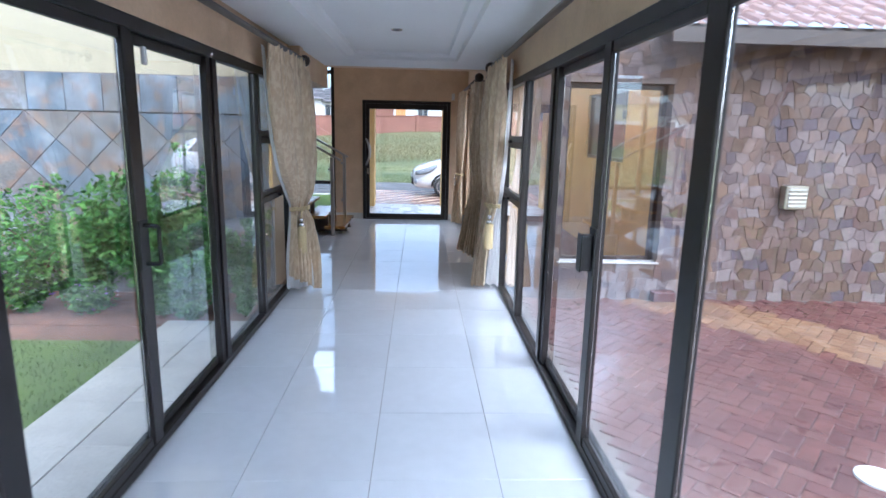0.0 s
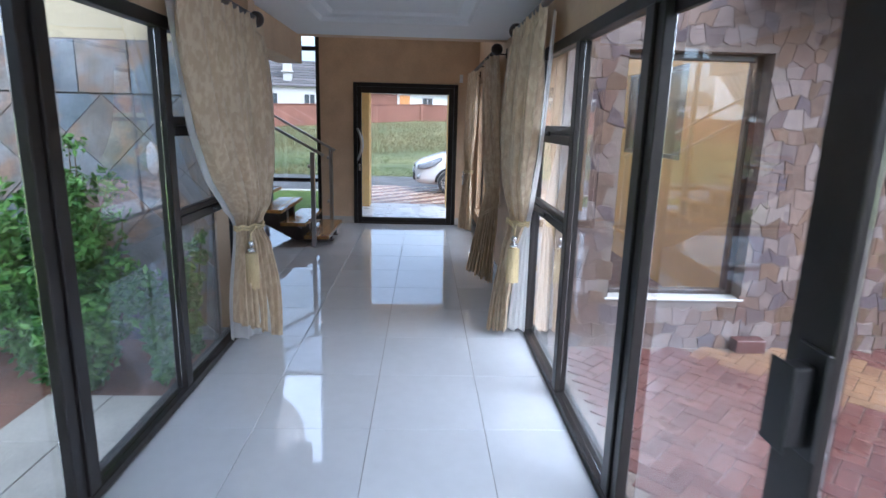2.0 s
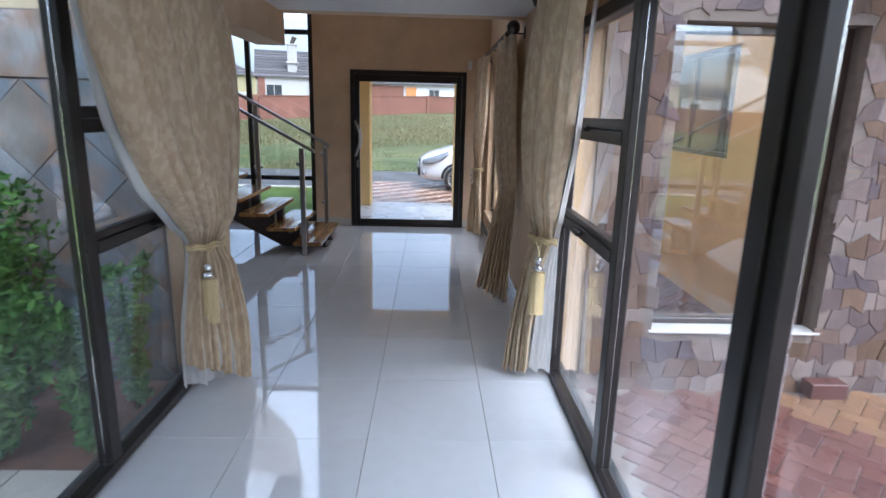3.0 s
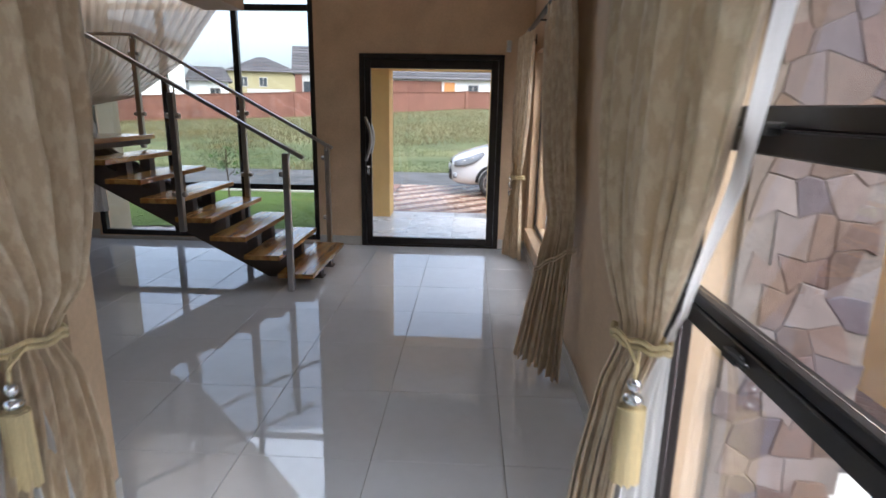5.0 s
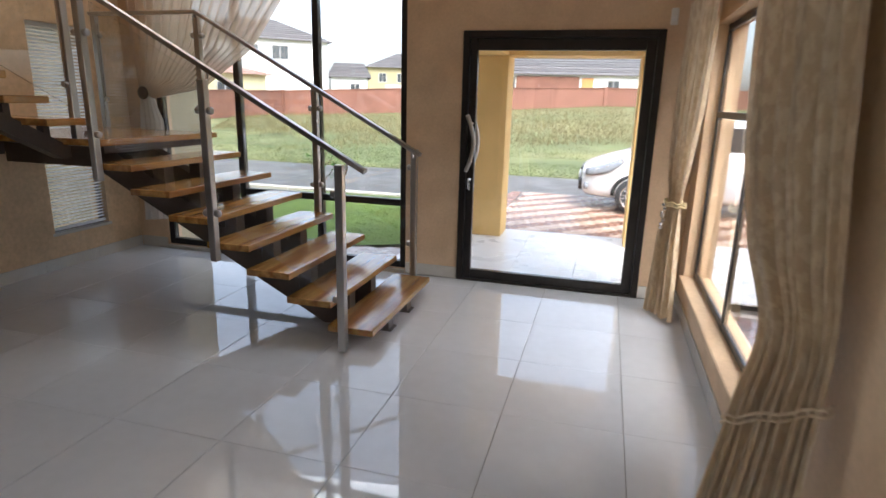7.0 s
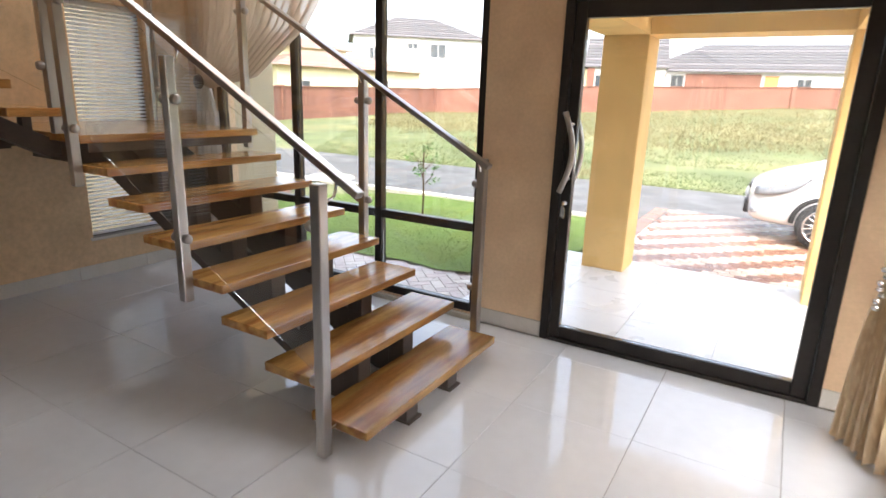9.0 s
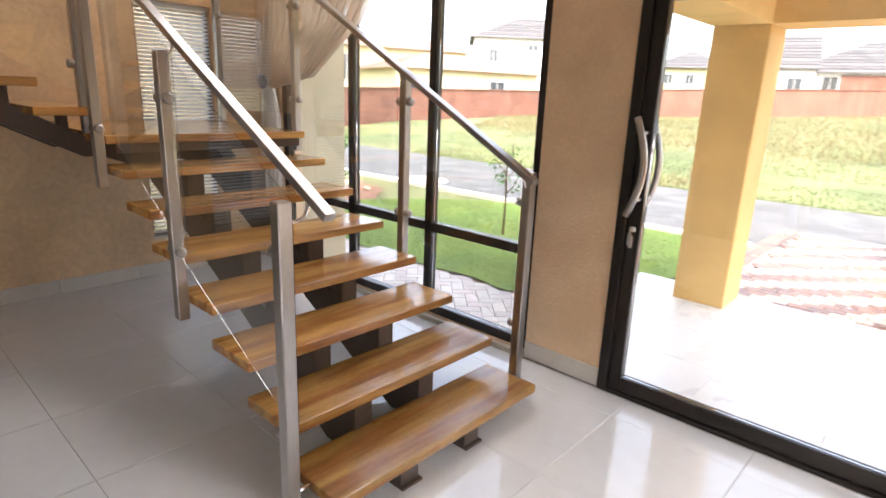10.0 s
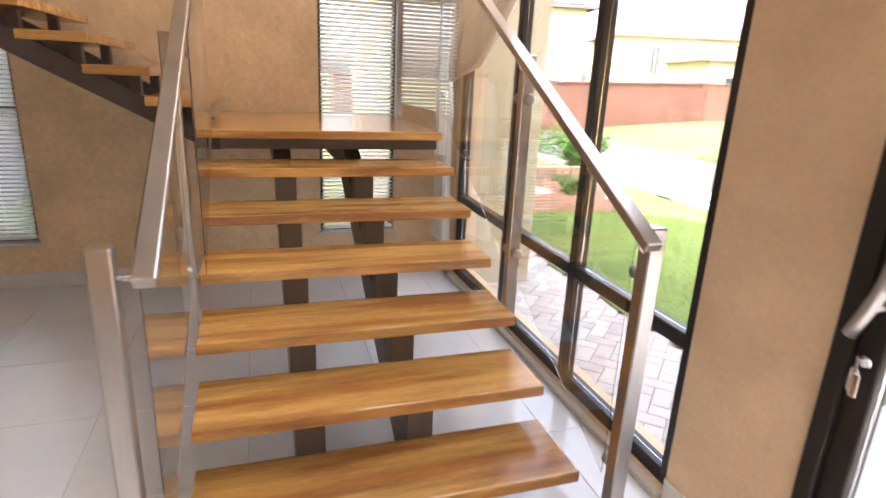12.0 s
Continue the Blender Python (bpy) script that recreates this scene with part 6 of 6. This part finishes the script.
for k in range(40):
    a = 2 * math.pi * k / 40
    r = 1.0 + 0.08 * math.sin(3 * a + 1.0) + 0.05 * math.sin(7 * a)
    ring.append(bed.verts.new((-7.45 + 1.16 * r * math.cos(a), 15.1 + 1.5 * r * math.sin(a), -0.1 + 0.012 * math.sin(5 * a))))
mid = bed.verts.new((-7.45, 15.1, -0.05))
for k in range(40):
    bed.faces.new((mid, ring[k], ring[(k + 1) % 40]))
single("front_bed", bed, M_SOIL, "reddish soil bed at the end of the front lawn", "soil", kind=WALL, smooth=True)


def rock(x, y, r, seed):
    """A rough stone half sunk in the soil."""
    b = bmesh.new()
    bmesh.ops.create_icosphere(b, subdivisions=2, radius=r)
    for v in b.verts:
        k = 1.0 + 0.35 * noise.noise(v.co * (1.4 / r) + Vector((seed, 0, 0)))
        v.co = Vector((x + v.co.x * k * 1.2, y + v.co.y * k, -0.07 + max(-0.3 * r, v.co.z * k * 0.75)))
    single("rock", b, M_CREAM, "small pale garden rock on the soil", "rock", "rocks in the front bed")


rng = random.Random(44)
for k in range(11):
    rock(-6.75 - 1.5 * rng.random(), 14.1 + 2.0 * rng.random(), rng.uniform(0.05, 0.13), k * 3.7)
shrub((-7.3, 15.6, -0.09), 0.3, 0.32, 7, 420, 103, "small green plant in the front bed", 0.035, 0, "plants in the front bed")
shrub((-7.0, 14.7, -0.09), 0.22, 0.25, 6, 300, 107, "small green plant in the front bed", 0.03, 12, "plants in the front bed")
shrub((-9.7, 15.9, -0.1), 0.75, 0.9, 12, 2600, 111, "leafy green bush behind the brick edging", 0.05, 0, "bushes behind the edging")
shrub((-9.9, 17.3, -0.1), 0.7, 0.9, 12, 2400, 117, "leafy green bush behind the brick edging", 0.05, 0, "bushes behind the edging")


# ---- pieces of the setting ----
def tile_mesh(dx, dy, th, mat, name="tile", bev=0.0015):
    b = bmesh.new()
    soft_box(b, -dx / 2, dx / 2, -dy / 2, dy / 2, -th, 0, bev)
    return finish(b, name, mat)


cache = {}


def lay(parent, x0, x1, y0, y1, z, th, mat, name="tile", joint=0.003):
    dx, dy = round(x1 - x0 - joint, 4), round(y1 - y0 - joint * 0.45, 4)
    if dx < 0.02 or dy < 0.02:
        return
    key = (dx, dy, th, mat.name)
    if key not in cache:
        cache[key] = tile_mesh(dx, dy, th, mat, name)
    ob = new(name, cache[key])
    ob.parent = parent
    ob.matrix_parent_inverse = parent.matrix_world.inverted()
    ob.location = ((x0 + x1) / 2, (y0 + y1) / 2, z)


ys = [0.6] + [12.35 - 0.645 * k for k in range(18, -1, -1)] + [12.555]
xs_hall = [X_BACK] + [-3.6 + 0.6 * k for k in range(8)] + [1.048]
for a, c in zip(ys, ys[1:]):
    if c <= 8.15:
        for u, v in ((-1.068, -0.6), (-0.6, 0.0), (0.0, 0.6), (0.6, 1.043)):
            lay(floor, u, v, a, c, 0.0, 0.008, M_TILE)
    else:
        for u, v in zip(xs_hall, xs_hall[1:]):
            a2 = a
            if a < 8.15 and v <= -1.1:
                a2 = 8.152
            lay(floor, u, v, a2, c, 0.0, 0.008, M_TILE)

# skirting tiles
base = thing("baseboard", (0, 10, 0), "pale porcelain tile skirting along the hall walls", "baseboard", kind=WALL)


def skirt(x0, x1, y0, y1):
    L = max(x1 - x0, y1 - y0)
    n = max(1, int(math.ceil(L / 0.6)))
    for i in range(n):
        b_ = bmesh.new()
        if x1 - x0 > y1 - y0:
            soft_box(b_, x0 + i * L / n + 0.001, x0 + (i + 1) * L / n - 0.001, y0, y1, 0.001, 0.105, 0.002)
        else:
            soft_box(b_, x0, x1, y0 + i * L / n + 0.001, y0 + (i + 1) * L / n - 0.001, 0.001, 0.105, 0.002)
        part("skirting_tile", b_, M_SKIRT, base)


skirt(X_BACK + 0.0005, X_BACK + 0.011, 8.152, Y_DOOR - 0.012)
skirt(X_BACK + 0.012, -3.9, Y_DOOR - 0.011, Y_DOOR - 0.0005)
skirt(-1.289, -0.801, Y_DOOR - 0.011, Y_DOOR - 0.0005)
skirt(0.751, 1.037, Y_DOOR - 0.011, Y_DOOR - 0.0005)
skirt(1.038, 1.0495, 8.01, Y_DOOR - 0.012)
skirt(X_BACK + 0.012, -0.951, 8.1505, 8.161)
skirt(-0.9495, -0.939, 8.0, 8.15)

# porch tiles
for i in range(8):
    for j in range(4):
        lay(porch, -1.6 + 0.6 * i - 0.2 * (i == 7), -1.0 + 0.6 * i - 0.2 * (i == 7), 12.78 + 0.535 * j, 12.78 + 0.535 * (j + 1), -0.02, 0.012, M_PORCH, "tile", 0.002)
# garden slabs
for k in range(18):
    y = -2.0 + 0.5 * k
    for u, v in ((-1.94, -1.56), (-1.56, -1.18)):
        lay(path, u, v, y, y + 0.5, -0.055, 0.03, M_CONC, "slab", 0.008)

# courtyard bricks nearest the glass
pb_ = bmesh.new()
paver(pb_, 0, 0, 0, 0.1, 0.2, 0)
paver_me = finish(pb_, "paving_brick", M_PAVE_RED)
for x, y, z, a in near_spots:
    ob = new("paving_brick", paver_me)
    ob.parent = court
    ob.matrix_parent_inverse = court.matrix_world.inverted()
    ob.matrix_basis = pose(x, y, z, 0, 0, math.degrees(a))

# slate: a straight course on top, diagonal tiles below
rng = random.Random(77)
TS = 0.351
for i in range(20):
    x = -1.061 - (i + 0.5) * TS
    b_ = bmesh.new()
    soft_box(b_, x - TS / 2 + 0.004, min(-1.275, x + TS / 2 - 0.004), Y_SLATE - 0.014 - rng.uniform(0, 0.004), Y_SLATE + 0.001, 1.705, 2.05, 0.003)
    part("slate_tile", b_, M_SLATE, slate_wall)


def clip_poly(poly, inside):
    out = []
    for i, p in enumerate(poly):
        q = poly[(i + 1) % len(poly)]
        a, c = inside(p), inside(q)
        if a >= 0:
            out.append(p)
        if a * c < 0:
            t_ = a / (a - c)
            out.append((p[0] + (q[0] - p[0]) * t_, p[1] + (q[1] - p[1]) * t_))
    return out


half = 0.265
for i in range(-1, 27):
    for j in range(-1, 9):
        if (i + j) % 2:
            continue
        cx, cz = -1.169 - i * half, 1.7 - j * half
        poly = [(cx - half + 0.005, cz), (cx, cz - half + 0.005), (cx + half - 0.005, cz), (cx, cz + half - 0.005)]
        for test in (lambda p: 1.695 - p[1], lambda p: p[1] + 0.15, lambda p: -1.275 - p[0]):
            poly = clip_poly(poly, test)
            if len(poly) < 3:
                break
        if len(poly) < 3:
            continue
        b_ = bmesh.new()
        prism(b_, poly, "y", Y_SLATE - 0.012 - rng.uniform(0, 0.006), Y_SLATE + 0.001)
        part("slate_tile", b_, M_SLATE, slate_wall)

# cladding stones: the nearest as pieces, the rest joined
def no_stone(cx, cz, pts):
    return any(OX0 - 0.01 < px < OX1 + 0.01 and OZ0 - 0.04 < pz < OZ1 for px, pz in pts) and OX0 - 0.03 < cx < OX1 + 0.03 and OZ0 - 0.06 < cz < OZ1 + 0.04


rng = random.Random(123)
joined = bmesh.new()
count = 0
for cx, cz, pts in lattice_stones(1.26, 7.2, -0.12, 2.6, 0.118, 0.113, 0.3, no_stone, 5):
    deep = 0.004 + rng.uniform(0, 0.004)
    if cx < 2.6 and count < 300:
        count += 1
        b_ = bmesh.new()
        stone_block(b_, cx, cz, pts, Y_STONE, 0.0015, deep, rng)
        part("stone", b_, M_STONE, stone_wall)
    else:
        stone_block(joined, cx, cz, pts, Y_STONE, 0.0015, deep, rng)
tagged(part("stones", joined, M_STONE_S, stone_wall), "irregular cladding stones", kind="stuff")
